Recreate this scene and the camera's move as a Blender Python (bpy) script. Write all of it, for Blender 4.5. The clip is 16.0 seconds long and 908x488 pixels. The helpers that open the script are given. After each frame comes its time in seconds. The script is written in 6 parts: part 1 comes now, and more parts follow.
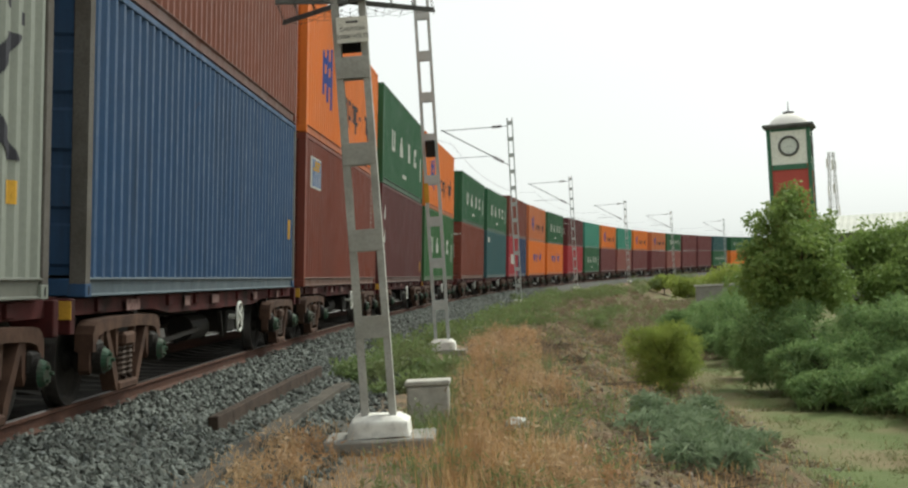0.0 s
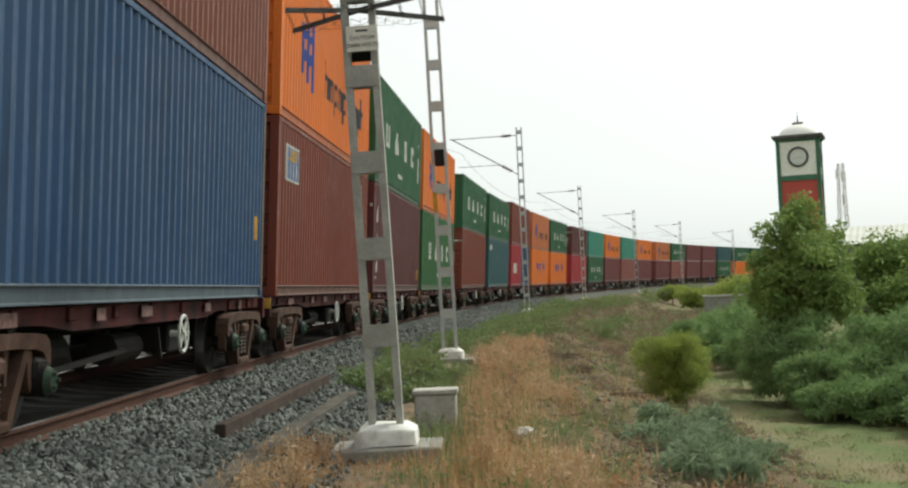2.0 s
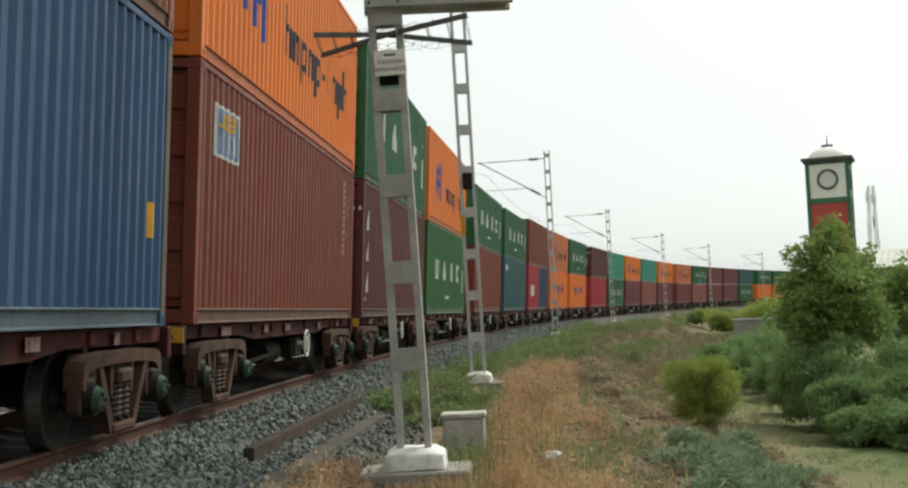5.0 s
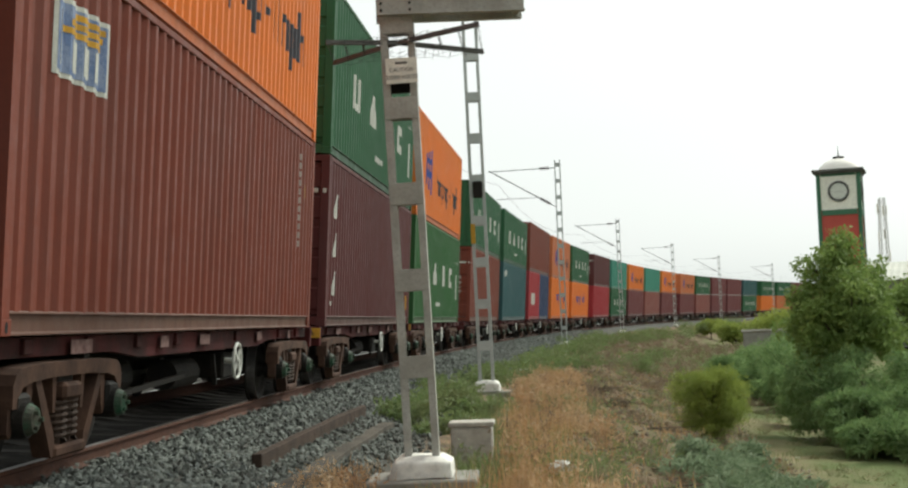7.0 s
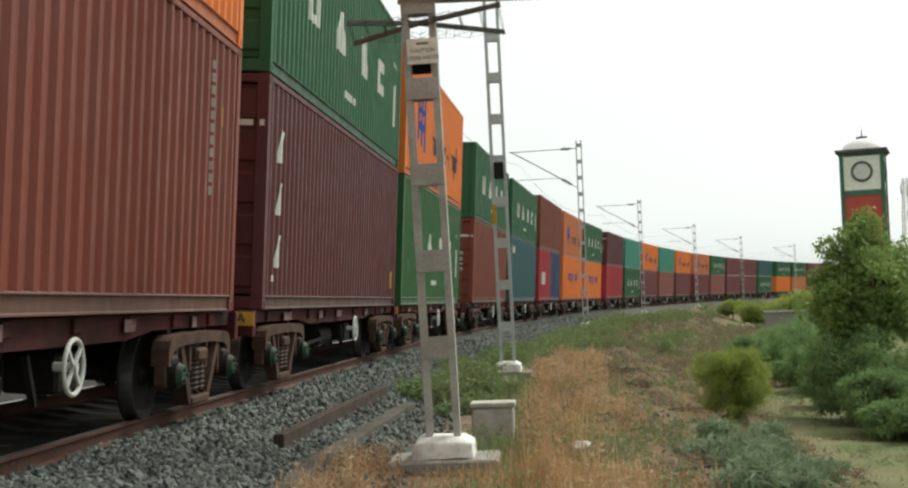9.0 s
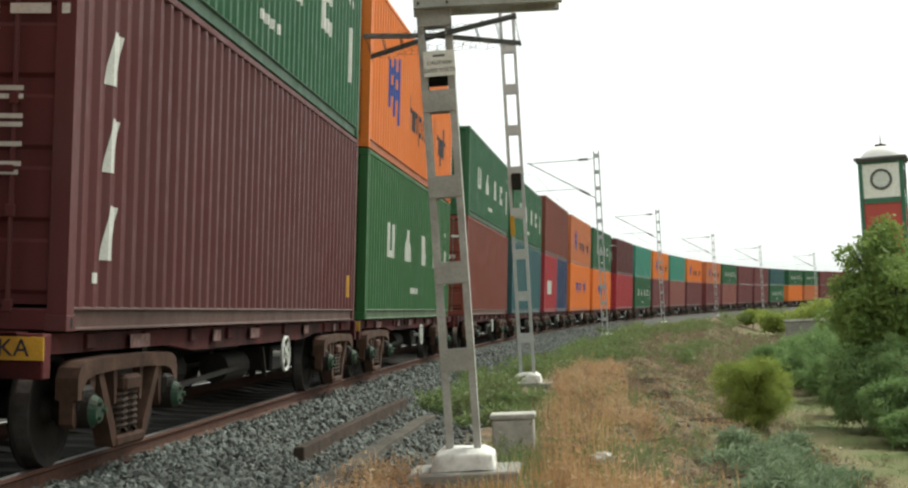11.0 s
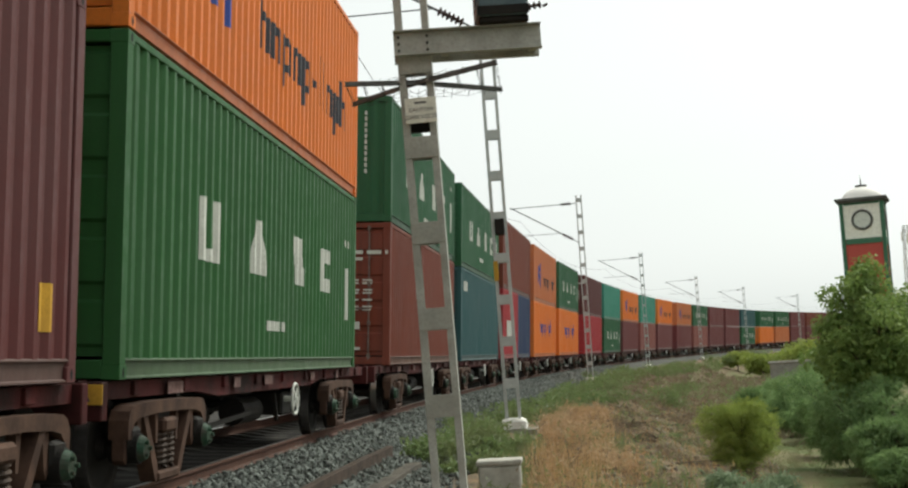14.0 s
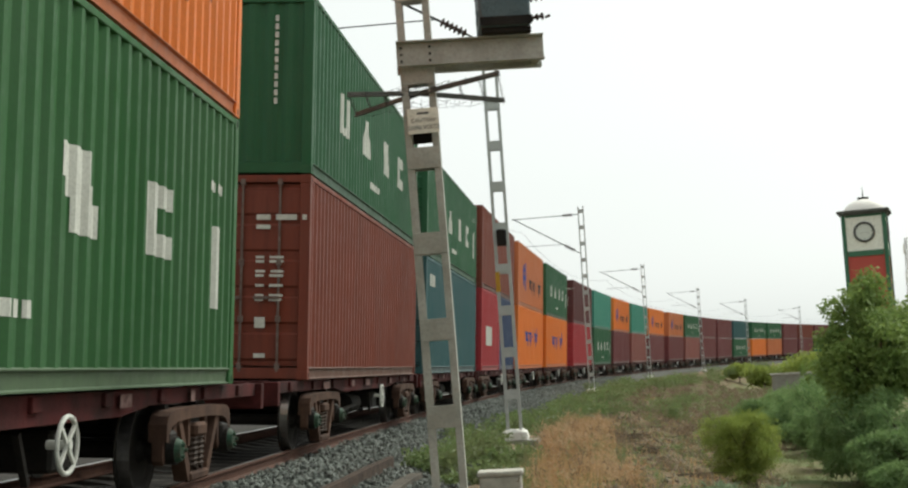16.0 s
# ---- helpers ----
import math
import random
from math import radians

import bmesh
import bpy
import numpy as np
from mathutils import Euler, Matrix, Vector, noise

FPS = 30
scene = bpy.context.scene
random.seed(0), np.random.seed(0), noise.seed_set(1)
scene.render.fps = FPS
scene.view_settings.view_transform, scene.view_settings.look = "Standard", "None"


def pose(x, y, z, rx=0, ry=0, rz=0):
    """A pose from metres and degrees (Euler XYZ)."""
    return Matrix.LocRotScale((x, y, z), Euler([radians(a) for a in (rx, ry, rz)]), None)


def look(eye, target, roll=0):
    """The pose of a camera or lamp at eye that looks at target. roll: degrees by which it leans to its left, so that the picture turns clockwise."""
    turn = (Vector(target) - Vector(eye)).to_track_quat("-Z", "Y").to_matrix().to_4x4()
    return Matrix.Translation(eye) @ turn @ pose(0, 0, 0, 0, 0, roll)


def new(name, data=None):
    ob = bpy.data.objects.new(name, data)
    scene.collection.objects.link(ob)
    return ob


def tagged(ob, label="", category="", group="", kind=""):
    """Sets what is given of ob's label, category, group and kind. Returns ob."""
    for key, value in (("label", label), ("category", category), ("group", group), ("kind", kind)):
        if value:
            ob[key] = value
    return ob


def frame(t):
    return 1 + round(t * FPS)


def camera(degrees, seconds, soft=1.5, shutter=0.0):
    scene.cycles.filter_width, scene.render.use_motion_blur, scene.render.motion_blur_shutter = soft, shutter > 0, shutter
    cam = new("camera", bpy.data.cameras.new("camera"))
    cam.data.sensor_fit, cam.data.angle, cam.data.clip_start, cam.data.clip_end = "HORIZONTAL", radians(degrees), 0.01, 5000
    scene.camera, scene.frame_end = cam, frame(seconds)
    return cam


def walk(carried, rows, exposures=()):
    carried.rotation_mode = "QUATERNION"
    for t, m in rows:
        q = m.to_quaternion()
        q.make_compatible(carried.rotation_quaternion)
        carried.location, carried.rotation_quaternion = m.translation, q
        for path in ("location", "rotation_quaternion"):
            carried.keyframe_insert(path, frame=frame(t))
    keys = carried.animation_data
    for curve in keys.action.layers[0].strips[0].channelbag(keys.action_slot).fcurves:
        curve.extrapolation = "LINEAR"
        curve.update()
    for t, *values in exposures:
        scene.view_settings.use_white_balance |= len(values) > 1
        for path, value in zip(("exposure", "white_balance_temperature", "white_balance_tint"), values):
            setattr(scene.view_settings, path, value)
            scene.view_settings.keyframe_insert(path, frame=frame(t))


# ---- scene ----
cam = camera(37.35, 16.0, soft=2.3)
EYE = (0.0, 0.0, 1.0)


def turned(yaw, pitch, lean):
    """The carried camera: it only turns about its own stand."""
    return pose(*EYE, 0, 0, yaw) @ pose(0, 0, 0, 90 + pitch) @ pose(0, 0, 0, 0, 0, -lean)


PATH = [(0.0, -2.634, 1.520, 3.021), (0.5, -2.133, 1.835, 2.794), (1.0, -1.395, 2.079, 3.322), (1.5, -1.137, 2.061, 3.396),
        (2.0, -2.295, 1.920, 2.675), (2.5, -2.138, 2.322, 2.465), (3.0, -1.222, 2.460, 1.954), (3.5, -2.163, 2.964, 2.373),
        (4.0, -1.830, 3.020, 2.455), (6.5, -0.621, 2.869, 2.674), (7.0, -0.745, 3.344, 2.149), (7.5, -0.680, 2.897, 1.765),
        (8.0, -0.194, 2.539, 2.207), (10.5, 0.707, 2.773, 1.913), (11.0, 0.951, 3.092, 2.610), (11.5, 0.426, 2.836, 2.797),
        (12.0, 0.653, 3.982, 2.887), (12.5, 1.061, 4.028, 3.335), (13.0, 0.563, 5.073, 3.431), (13.5, -0.594, 5.554, 3.346),
        (14.0, 0.151, 5.013, 3.436), (14.5, 0.105, 5.117, 3.654), (15.0, -0.155, 4.960, 3.221), (15.5, 1.141, 5.417, 3.346),
        (16.0, 0.204, 5.471, 3.201)]
# the clip's camera brightens its picture while dark boxes fill it
STOPS = [(0.0, 0.06), (1.0, 0.08), (2.0, 0.06), (2.5, -0.1), (3.0, -0.1), (4.0, -0.05), (6.5, 0.06), (8.0, 0.08), (10.5, 0.2), (11.0, 0.3), (11.5, 0.36), (12.0, 0.4), (12.5, 0.4), (13.0, 0.3), (13.5, 0.06), (14.0, 0.02), (16.0, 0.04)]
walk(cam, [(t, turned(a, b, c)) for t, a, b, c in PATH], STOPS)

# ---- world and sun: a bright overcast sky ----
world = bpy.data.worlds.new("overcast_sky")
scene.world = world
world.use_nodes = True
wn, wl = world.node_tree.nodes, world.node_tree.links
wn.clear()
sky = wn.new("ShaderNodeTexSky")
sky.sky_type, sky.sun_disc = "NISHITA", False
sky.sun_elevation, sky.sun_rotation = radians(47), radians(44)
sky.air_density, sky.dust_density = 1.0, 4.0
pale = wn.new("ShaderNodeHueSaturation")
pale.inputs["Saturation"].default_value = 0.12
sky_bg = wn.new("ShaderNodeBackground")
sky_bg.inputs["Strength"].default_value = 0.05
cloud_bg = wn.new("ShaderNodeBackground")
cloud_bg.inputs["Color"].default_value = (0.93, 1.0, 0.95, 1)
cloud_bg.inputs["Strength"].default_value = 0.68
both = wn.new("ShaderNodeAddShader")
wout = wn.new("ShaderNodeOutputWorld")
wl.new(sky.outputs[0], pale.inputs["Color"])
wl.new(pale.outputs[0], sky_bg.inputs["Color"])
wl.new(sky_bg.outputs[0], both.inputs[0])
wl.new(cloud_bg.outputs[0], both.inputs[1])
wl.new(both.outputs[0], wout.inputs["Surface"])
sun = new("sun", bpy.data.lights.new("sun", "SUN"))
sun.data.energy, sun.data.angle, sun.data.color = 3.2, radians(16), (0.95, 0.98, 0.86)
sun.matrix_world = look((27, 28, 42), (0, 0, 0))


# ---- materials ----
def material(name):
    m = bpy.data.materials.new(name)
    m.use_nodes = True
    m.node_tree.nodes.clear()
    return m, m.node_tree.nodes, m.node_tree.links


def shade(n, l, colour, rough, metal=0.0, height=None, bump=0.2, spread=0.02, gloss=0.4):
    b = n.new("ShaderNodeBsdfPrincipled")
    o = n.new("ShaderNodeOutputMaterial")
    l.new(colour, b.inputs["Base Color"])
    if isinstance(rough, float):
        b.inputs["Roughness"].default_value = rough
    else:
        l.new(rough, b.inputs["Roughness"])
    b.inputs["Metallic"].default_value = metal
    b.inputs["Specular IOR Level"].default_value = gloss
    if height is not None:
        bp = n.new("ShaderNodeBump")
        bp.inputs["Strength"].default_value = bump
        bp.inputs["Distance"].default_value = spread
        l.new(height, bp.inputs["Height"])
        l.new(bp.outputs[0], b.inputs["Normal"])
    l.new(b.outputs[0], o.inputs["Surface"])
    return b


def noise_at(n, l, vec, scale, detail=4.0, rough=0.6):
    t = n.new("ShaderNodeTexNoise")
    t.inputs["Scale"].default_value = scale
    t.inputs["Detail"].default_value = detail
    t.inputs["Roughness"].default_value = rough
    l.new(vec, t.inputs["Vector"])
    return t.outputs["Fac"]


def ramp(n, l, fac, lo, hi, a=0.0, b=1.0):
    r = n.new("ShaderNodeMapRange")
    r.inputs["From Min"].default_value, r.inputs["From Max"].default_value = lo, hi
    r.inputs["To Min"].default_value, r.inputs["To Max"].default_value = a, b
    l.new(fac, r.inputs["Value"])
    return r.outputs[0]


def blend(n, l, fac, a, b, mode="MIX"):
    m = n.new("ShaderNodeMix")
    m.data_type, m.blend_type = "RGBA", mode
    if isinstance(fac, float):
        m.inputs[0].default_value = fac
    else:
        l.new(fac, m.inputs[0])
    for k, v in ((6, a), (7, b)):
        if isinstance(v, tuple):
            m.inputs[k].default_value = (*v, 1)
        else:
            l.new(v, m.inputs[k])
    return m.outputs[2]


def place_of(n, l, stretch=(1, 1, 1), own=True):
    c = n.new("ShaderNodeTexCoord")
    mp = n.new("ShaderNodeMapping")
    mp.inputs["Scale"].default_value = stretch
    l.new(c.outputs["Object"], mp.inputs["Vector"])
    if own:
        oi = n.new("ShaderNodeObjectInfo")
        w = n.new("ShaderNodeMath")
        w.operation = "MULTIPLY"
        w.inputs[1].default_value = 37.0
        l.new(oi.outputs["Random"], w.inputs[0])
        l.new(w.outputs[0], mp.inputs["Location"])
    return mp.outputs[0]


def surface(name, c1, c2, scale=4.0, rough=0.7, metal=0.0, bump=0.25, grain=40.0, vary=0.0, stretch=(1, 1, 1), gloss=0.15):
    """Two colours in large patches, a finer grain over them, and fine relief."""
    m, n, l = material(name)
    v = place_of(n, l, stretch)
    big = ramp(n, l, noise_at(n, l, v, scale), 0.35, 0.65)
    fine = noise_at(n, l, v, grain, 3.0)
    col = blend(n, l, big, c1, c2)
    dark = tuple(x * 0.55 for x in c1)
    col = blend(n, l, ramp(n, l, fine, 0.45, 0.75, 0.0, 0.6), col, dark)
    if vary:
        oi = n.new("ShaderNodeObjectInfo")
        hs = n.new("ShaderNodeHueSaturation")
        l.new(ramp(n, l, oi.outputs["Random"], 0, 1, 1 - vary, 1 + vary), hs.inputs["Value"])
        l.new(col, hs.inputs["Color"])
        col = hs.outputs[0]
    shade(n, l, col, rough, metal, fine, bump, gloss=gloss)
    return m


def paint(name, colour, wear=0.35, dirt=0.35, rough=0.5):
    """Weathered container paint: faded patches, run-down dirt, scraped rust."""
    m, n, l = material(name)
    v = place_of(n, l)
    runs = place_of(n, l, (5.0, 5.0, 0.35))
    faded = tuple(min(1, 0.9 * x + 0.018) for x in colour)
    grime = tuple(0.3 * x + 0.02 for x in colour)
    col = blend(n, l, ramp(n, l, noise_at(n, l, v, 0.55, 5), 0.35, 0.7), colour, faded)
    col = blend(n, l, ramp(n, l, noise_at(n, l, runs, 1.4, 6), 0.46, 0.78, 0.0, dirt), col, grime)
    spots = noise_at(n, l, v, 3.2, 8, 0.72)
    col = blend(n, l, ramp(n, l, spots, 0.66, 0.74, 0.0, wear), col, (0.13, 0.055, 0.03))
    fine = noise_at(n, l, v, 26, 4)
    col = blend(n, l, ramp(n, l, fine, 0.4, 0.8, 0.0, 0.22), col, grime)
    shade(n, l, col, ramp(n, l, spots, 0.3, 0.7, rough - 0.1, rough + 0.2), 0.0, fine, 0.12, 0.01, 0.17)
    return m


def zones_ground():
    """Stony ballast, dry straw verge, brown slope and thin green turf, by the distance from the train's side."""
    m, n, l = material("ground_soil")
    at = n.new("ShaderNodeAttribute")
    at.attribute_name = "offset"
    c = n.new("ShaderNodeTexCoord")
    v = c.outputs["Object"]
    wob = ramp(n, l, noise_at(n, l, v, 0.6, 5), 0.2, 0.8, -1.3, 1.3)
    add = n.new("ShaderNodeMath")
    l.new(at.outputs["Fac"], add.inputs[0])
    l.new(wob, add.inputs[1])
    o = add.outputs[0]
    fine = noise_at(n, l, v, 22, 5, 0.7)
    mid = noise_at(n, l, v, 3.0, 5)
    ballast = blend(n, l, ramp(n, l, fine, 0.35, 0.65), (0.055, 0.055, 0.05), (0.13, 0.13, 0.118))
    straw = blend(n, l, ramp(n, l, mid, 0.35, 0.65), (0.25, 0.17, 0.105), (0.13, 0.105, 0.075))
    slope = blend(n, l, ramp(n, l, mid, 0.4, 0.62), (0.17, 0.115, 0.075), (0.105, 0.1, 0.05))
    turf = blend(n, l, ramp(n, l, noise_at(n, l, v, 0.35, 6), 0.4, 0.6), (0.115, 0.145, 0.058), (0.2, 0.165, 0.095))
    # under the train: track grease, darkened further to hold the shade there
    oily_shade = blend(n, l, ramp(n, l, mid, 0.4, 0.6), (0.025, 0.022, 0.02), (0.05, 0.045, 0.04))
    ballast = blend(n, l, ramp(n, l, at.outputs["Fac"], -0.75, -0.35), oily_shade, ballast)
    col = blend(n, l, ramp(n, l, at.outputs["Fac"], 1.75, 2.3), ballast, straw)
    col = blend(n, l, ramp(n, l, o, 3.4, 4.6), col, slope)
    col = blend(n, l, ramp(n, l, o, 7.4, 9.2), col, turf)
    col = blend(n, l, ramp(n, l, fine, 0.5, 0.8, 0.0, 0.5), col, (0.05, 0.045, 0.03))
    shade(n, l, col, 0.95, 0.0, fine, 0.6, 0.05, 0.1)
    return m


def leafy(name, c1, c2, c3):
    m, n, l = material(name)
    g = n.new("ShaderNodeNewGeometry")
    v = place_of(n, l, own=False)
    col = blend(n, l, g.outputs["Random Per Island"], c1, c2)
    col = blend(n, l, ramp(n, l, noise_at(n, l, v, 1.3, 4), 0.42, 0.68), col, c3)
    b = n.new("ShaderNodeBsdfPrincipled")
    l.new(col, b.inputs["Base Color"])
    b.inputs["Roughness"].default_value = 0.55
    b.inputs["Specular IOR Level"].default_value = 0.25
    tr = n.new("ShaderNodeBsdfTranslucent")
    l.new(col, tr.inputs["Color"])
    mx = n.new("ShaderNodeMixShader")
    mx.inputs[0].default_value = 0.4
    out = n.new("ShaderNodeOutputMaterial")
    l.new(b.outputs[0], mx.inputs[1])
    l.new(tr.outputs[0], mx.inputs[2])
    l.new(mx.outputs[0], out.inputs["Surface"])
    return m


PAINT = {
    "blue": paint("paint_blue", (0.026, 0.072, 0.16), 0.9, 0.65),
    "navy": paint("paint_navy", (0.0258, 0.0473, 0.112)),
    "brown": paint("paint_brown", (0.185, 0.042, 0.024), 0.35, 0.55),
    "terracotta": paint("paint_terracotta", (0.206, 0.0645, 0.0387), 0.3, 0.4),
    "maroon": paint("paint_maroon", (0.103, 0.0267, 0.0267), 0.3, 0.3),
    # maroon lightened for the far boxes, with the haze put into the colour
    "hazy_maroon": paint("paint_hazy_maroon", (0.163, 0.0447, 0.0473), 0.25, 0.2),
    "rose": paint("paint_rose", (0.258, 0.086, 0.0731), 0.5, 0.3),
    "red": paint("paint_red", (0.361, 0.0301, 0.0387), 0.2, 0.25),
    "orange": paint("paint_orange", (0.74, 0.185, 0.025), 0.25, 0.22),
    "faded_orange": paint("paint_faded_orange", (0.533, 0.163, 0.0602), 0.3, 0.25),
    "green": paint("paint_green", (0.0224, 0.107, 0.0447), 0.15, 0.3),
    "lime": paint("paint_grass_green", (0.0258, 0.112, 0.0301), 0.12, 0.3),
    "teal": paint("paint_teal", (0.0473, 0.258, 0.189), 0.15, 0.25),
    "petrol": paint("paint_petrol", (0.0301, 0.0989, 0.107), 0.15, 0.25),
    "white": paint("paint_white", (0.25, 0.27, 0.235), 0.35, 0.3),
}
# dust dulls the bottom rails
DUSTY = {k: paint(f"dusty_{k}", v) for k, v in {
    "blue": (0.075, 0.1, 0.12), "navy": (0.07, 0.08, 0.11), "brown": (0.12, 0.06, 0.044), "terracotta": (0.12, 0.05, 0.036), "maroon": (0.095, 0.052, 0.045), "hazy_maroon": (0.15, 0.08, 0.075),
    "rose": (0.2, 0.1, 0.085), "red": (0.25, 0.06, 0.06), "orange": (0.42, 0.115, 0.035), "faded_orange": (0.36, 0.13, 0.055), "green": (0.04, 0.095, 0.055), "lime": (0.075, 0.12, 0.065),
    "teal": (0.08, 0.2, 0.16), "petrol": (0.07, 0.105, 0.11), "white": (0.14, 0.145, 0.125)}.items()}
M_WHITE = surface("white_marking", (0.62, 0.63, 0.58), (0.5, 0.5, 0.46), 3, 0.6, bump=0.05)
M_INK = surface("dark_marking", (0.03, 0.03, 0.04), (0.05, 0.05, 0.06), 3, 0.6, bump=0.05)
M_LOGO_BLUE = surface("blue_marking", (0.03, 0.06, 0.3), (0.05, 0.08, 0.28), 3, 0.6, bump=0.05)
M_YELLOW = surface("yellow_marking", (0.6, 0.33, 0.04), (0.45, 0.25, 0.04), 3, 0.6, bump=0.05)
# near-black for the inside of the casting holes, drawn as flat ovals
M_HOLE_DARK = surface("dark_hole_inside", (0.02, 0.02, 0.02), (0.03, 0.03, 0.03), 3, 0.8)
M_FRAME = surface("rusty_red_underframe", (0.085, 0.017, 0.017), (0.012, 0.007, 0.006), 1.5, 0.8, grain=30)
M_CAST = surface("dusty_rusted_casting", (0.095, 0.052, 0.036), (0.04, 0.022, 0.016), 3.0, 0.85, grain=22)
M_DARK = surface("greasy_black_steel", (0.012, 0.011, 0.01), (0.022, 0.018, 0.015), 4, 0.7)
M_TREAD = surface("worn_wheel_steel", (0.3, 0.29, 0.28), (0.2, 0.19, 0.18), 6, 0.35, 0.9, bump=0.05)
M_CAP = surface("green_bearing_cap", (0.025, 0.075, 0.045), (0.05, 0.045, 0.034), 8, 0.6)
M_RAIL = surface("rusty_rail", (0.1, 0.045, 0.03), (0.06, 0.03, 0.022), 5, 0.75, stretch=(3, 3, 3))
M_HEAD = surface("polished_rail_head", (0.32, 0.3, 0.28), (0.24, 0.21, 0.19), 6, 0.28, 0.9, bump=0.03)
M_CONCRETE = surface("weathered_concrete", (0.3, 0.29, 0.26), (0.21, 0.2, 0.18), 3, 0.9, grain=30)
M_SLEEPER = surface("dusty_concrete_sleeper", (0.09, 0.08, 0.07), (0.05, 0.045, 0.04), 3, 0.9, grain=30)
M_LIME = surface("whitewashed_concrete", (0.78, 0.77, 0.72), (0.6, 0.58, 0.53), 4, 0.85, grain=18)
M_GALV = surface("galvanised_steel", (0.44, 0.435, 0.4), (0.32, 0.315, 0.28), 3, 0.6, 0.1, bump=0.1, grain=30)
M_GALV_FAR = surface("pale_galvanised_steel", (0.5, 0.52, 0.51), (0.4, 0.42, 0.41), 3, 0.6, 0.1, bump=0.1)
M_TANK = surface("blue_grey_tank_paint", (0.07, 0.105, 0.12), (0.1, 0.135, 0.15), 3, 0.5)
M_WIRE = surface("weathered_copper_wire", (0.07, 0.075, 0.07), (0.05, 0.05, 0.05), 3, 0.6, 0.5)
M_PORCELAIN = surface("brown_porcelain", (0.05, 0.03, 0.025), (0.07, 0.045, 0.035), 6, 0.3)
M_PLATE = surface("faded_white_plate", (0.84, 0.82, 0.74), (0.72, 0.7, 0.62), 6, 0.6, bump=0.08)
M_STONE = surface("ballast_stone", (0.17, 0.185, 0.175), (0.08, 0.088, 0.082), 5, 0.9, grain=25, vary=0.5)
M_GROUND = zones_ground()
M_TOWER = surface("cream_plaster", (0.86, 0.85, 0.77), (0.76, 0.74, 0.66), 0.6, 0.85, grain=6)
# dark green trim, lightened to carry the haze of distance
M_TOWER_GREEN = surface("hazed_green_trim_paint", (0.055, 0.145, 0.09), (0.07, 0.165, 0.105), 0.6, 0.7)
M_TOWER_RED = surface("brick_red_paint", (0.5, 0.1, 0.08), (0.42, 0.085, 0.07), 0.7, 0.8)
M_EAVE = surface("dark_grey_eave", (0.13, 0.13, 0.12), (0.09, 0.09, 0.085), 1, 0.8)
M_DOME = surface("off_white_dome_plaster", (0.9, 0.87, 0.82), (0.82, 0.78, 0.73), 0.8, 0.8)
M_DIAL = surface("pale_clock_dial", (0.68, 0.7, 0.64), (0.6, 0.62, 0.57), 2, 0.5)
M_SHEET = surface("pale_roof_sheet", (0.52, 0.52, 0.46), (0.44, 0.44, 0.39), 0.3, 0.7)
# the wall's shade is part of this grey
M_WALL = surface("shade_grey_shed_wall", (0.25, 0.25, 0.22), (0.2, 0.2, 0.18), 0.5, 0.9)
M_BARK = surface("grey_brown_bark", (0.11, 0.085, 0.06), (0.07, 0.055, 0.04), 6, 0.95)
M_LEAF = leafy("tree_leaf", (0.165, 0.25, 0.06), (0.29, 0.375, 0.115), (0.13, 0.2, 0.052))
M_LEAF_YELLOW = leafy("bright_shrub_leaf", (0.25, 0.31, 0.06), (0.33, 0.38, 0.1), (0.19, 0.25, 0.06))
M_FEATHER = leafy("grey_green_feathery_leaf", (0.135, 0.225, 0.075), (0.29, 0.4, 0.17), (0.105, 0.18, 0.063))
M_FEATHER_GREY = leafy("blue_grey_feathery_leaf", (0.14, 0.2, 0.11), (0.31, 0.38, 0.25), (0.11, 0.16, 0.08))
M_DARK_GALV = surface("dull_dark_zinc", (0.17, 0.17, 0.165), (0.11, 0.11, 0.105), 6, 0.8)
M_EDGING = surface("stained_concrete_edging", (0.11, 0.095, 0.078), (0.06, 0.053, 0.044), 3, 0.9, grain=20)
M_OLD_RAIL = surface("old_brown_rail", (0.07, 0.047, 0.036), (0.035, 0.026, 0.02), 4, 0.9)
M_WEED = leafy("weed_leaf", (0.13, 0.2, 0.07), (0.2, 0.26, 0.1), (0.17, 0.19, 0.09))
M_STRAW = leafy("dry_straw", (0.4, 0.225, 0.095), (0.62, 0.43, 0.23), (0.31, 0.175, 0.08))
M_DRY = leafy("dead_tan_weed", (0.36, 0.25, 0.14), (0.6, 0.43, 0.26), (0.38, 0.21, 0.105))
M_DEAD = leafy("dead_grey_weed", (0.15, 0.105, 0.07), (0.3, 0.22, 0.15), (0.12, 0.09, 0.06))
M_TURF = leafy("turf_weed", (0.15, 0.17, 0.07), (0.24, 0.21, 0.11), (0.13, 0.15, 0.06))
M_FAR_LEAF = leafy("distant_leaf", (0.09, 0.12, 0.07), (0.11, 0.14, 0.08), (0.07, 0.1, 0.06))

# ---- the lie of the line: one steady curve to the right ----
RADIUS, START, HEAD, CANT = 683.0, -3.396, 0.04964, 0.0666
CX, CY = START + RADIUS * math.cos(HEAD), -RADIUS * math.sin(HEAD)


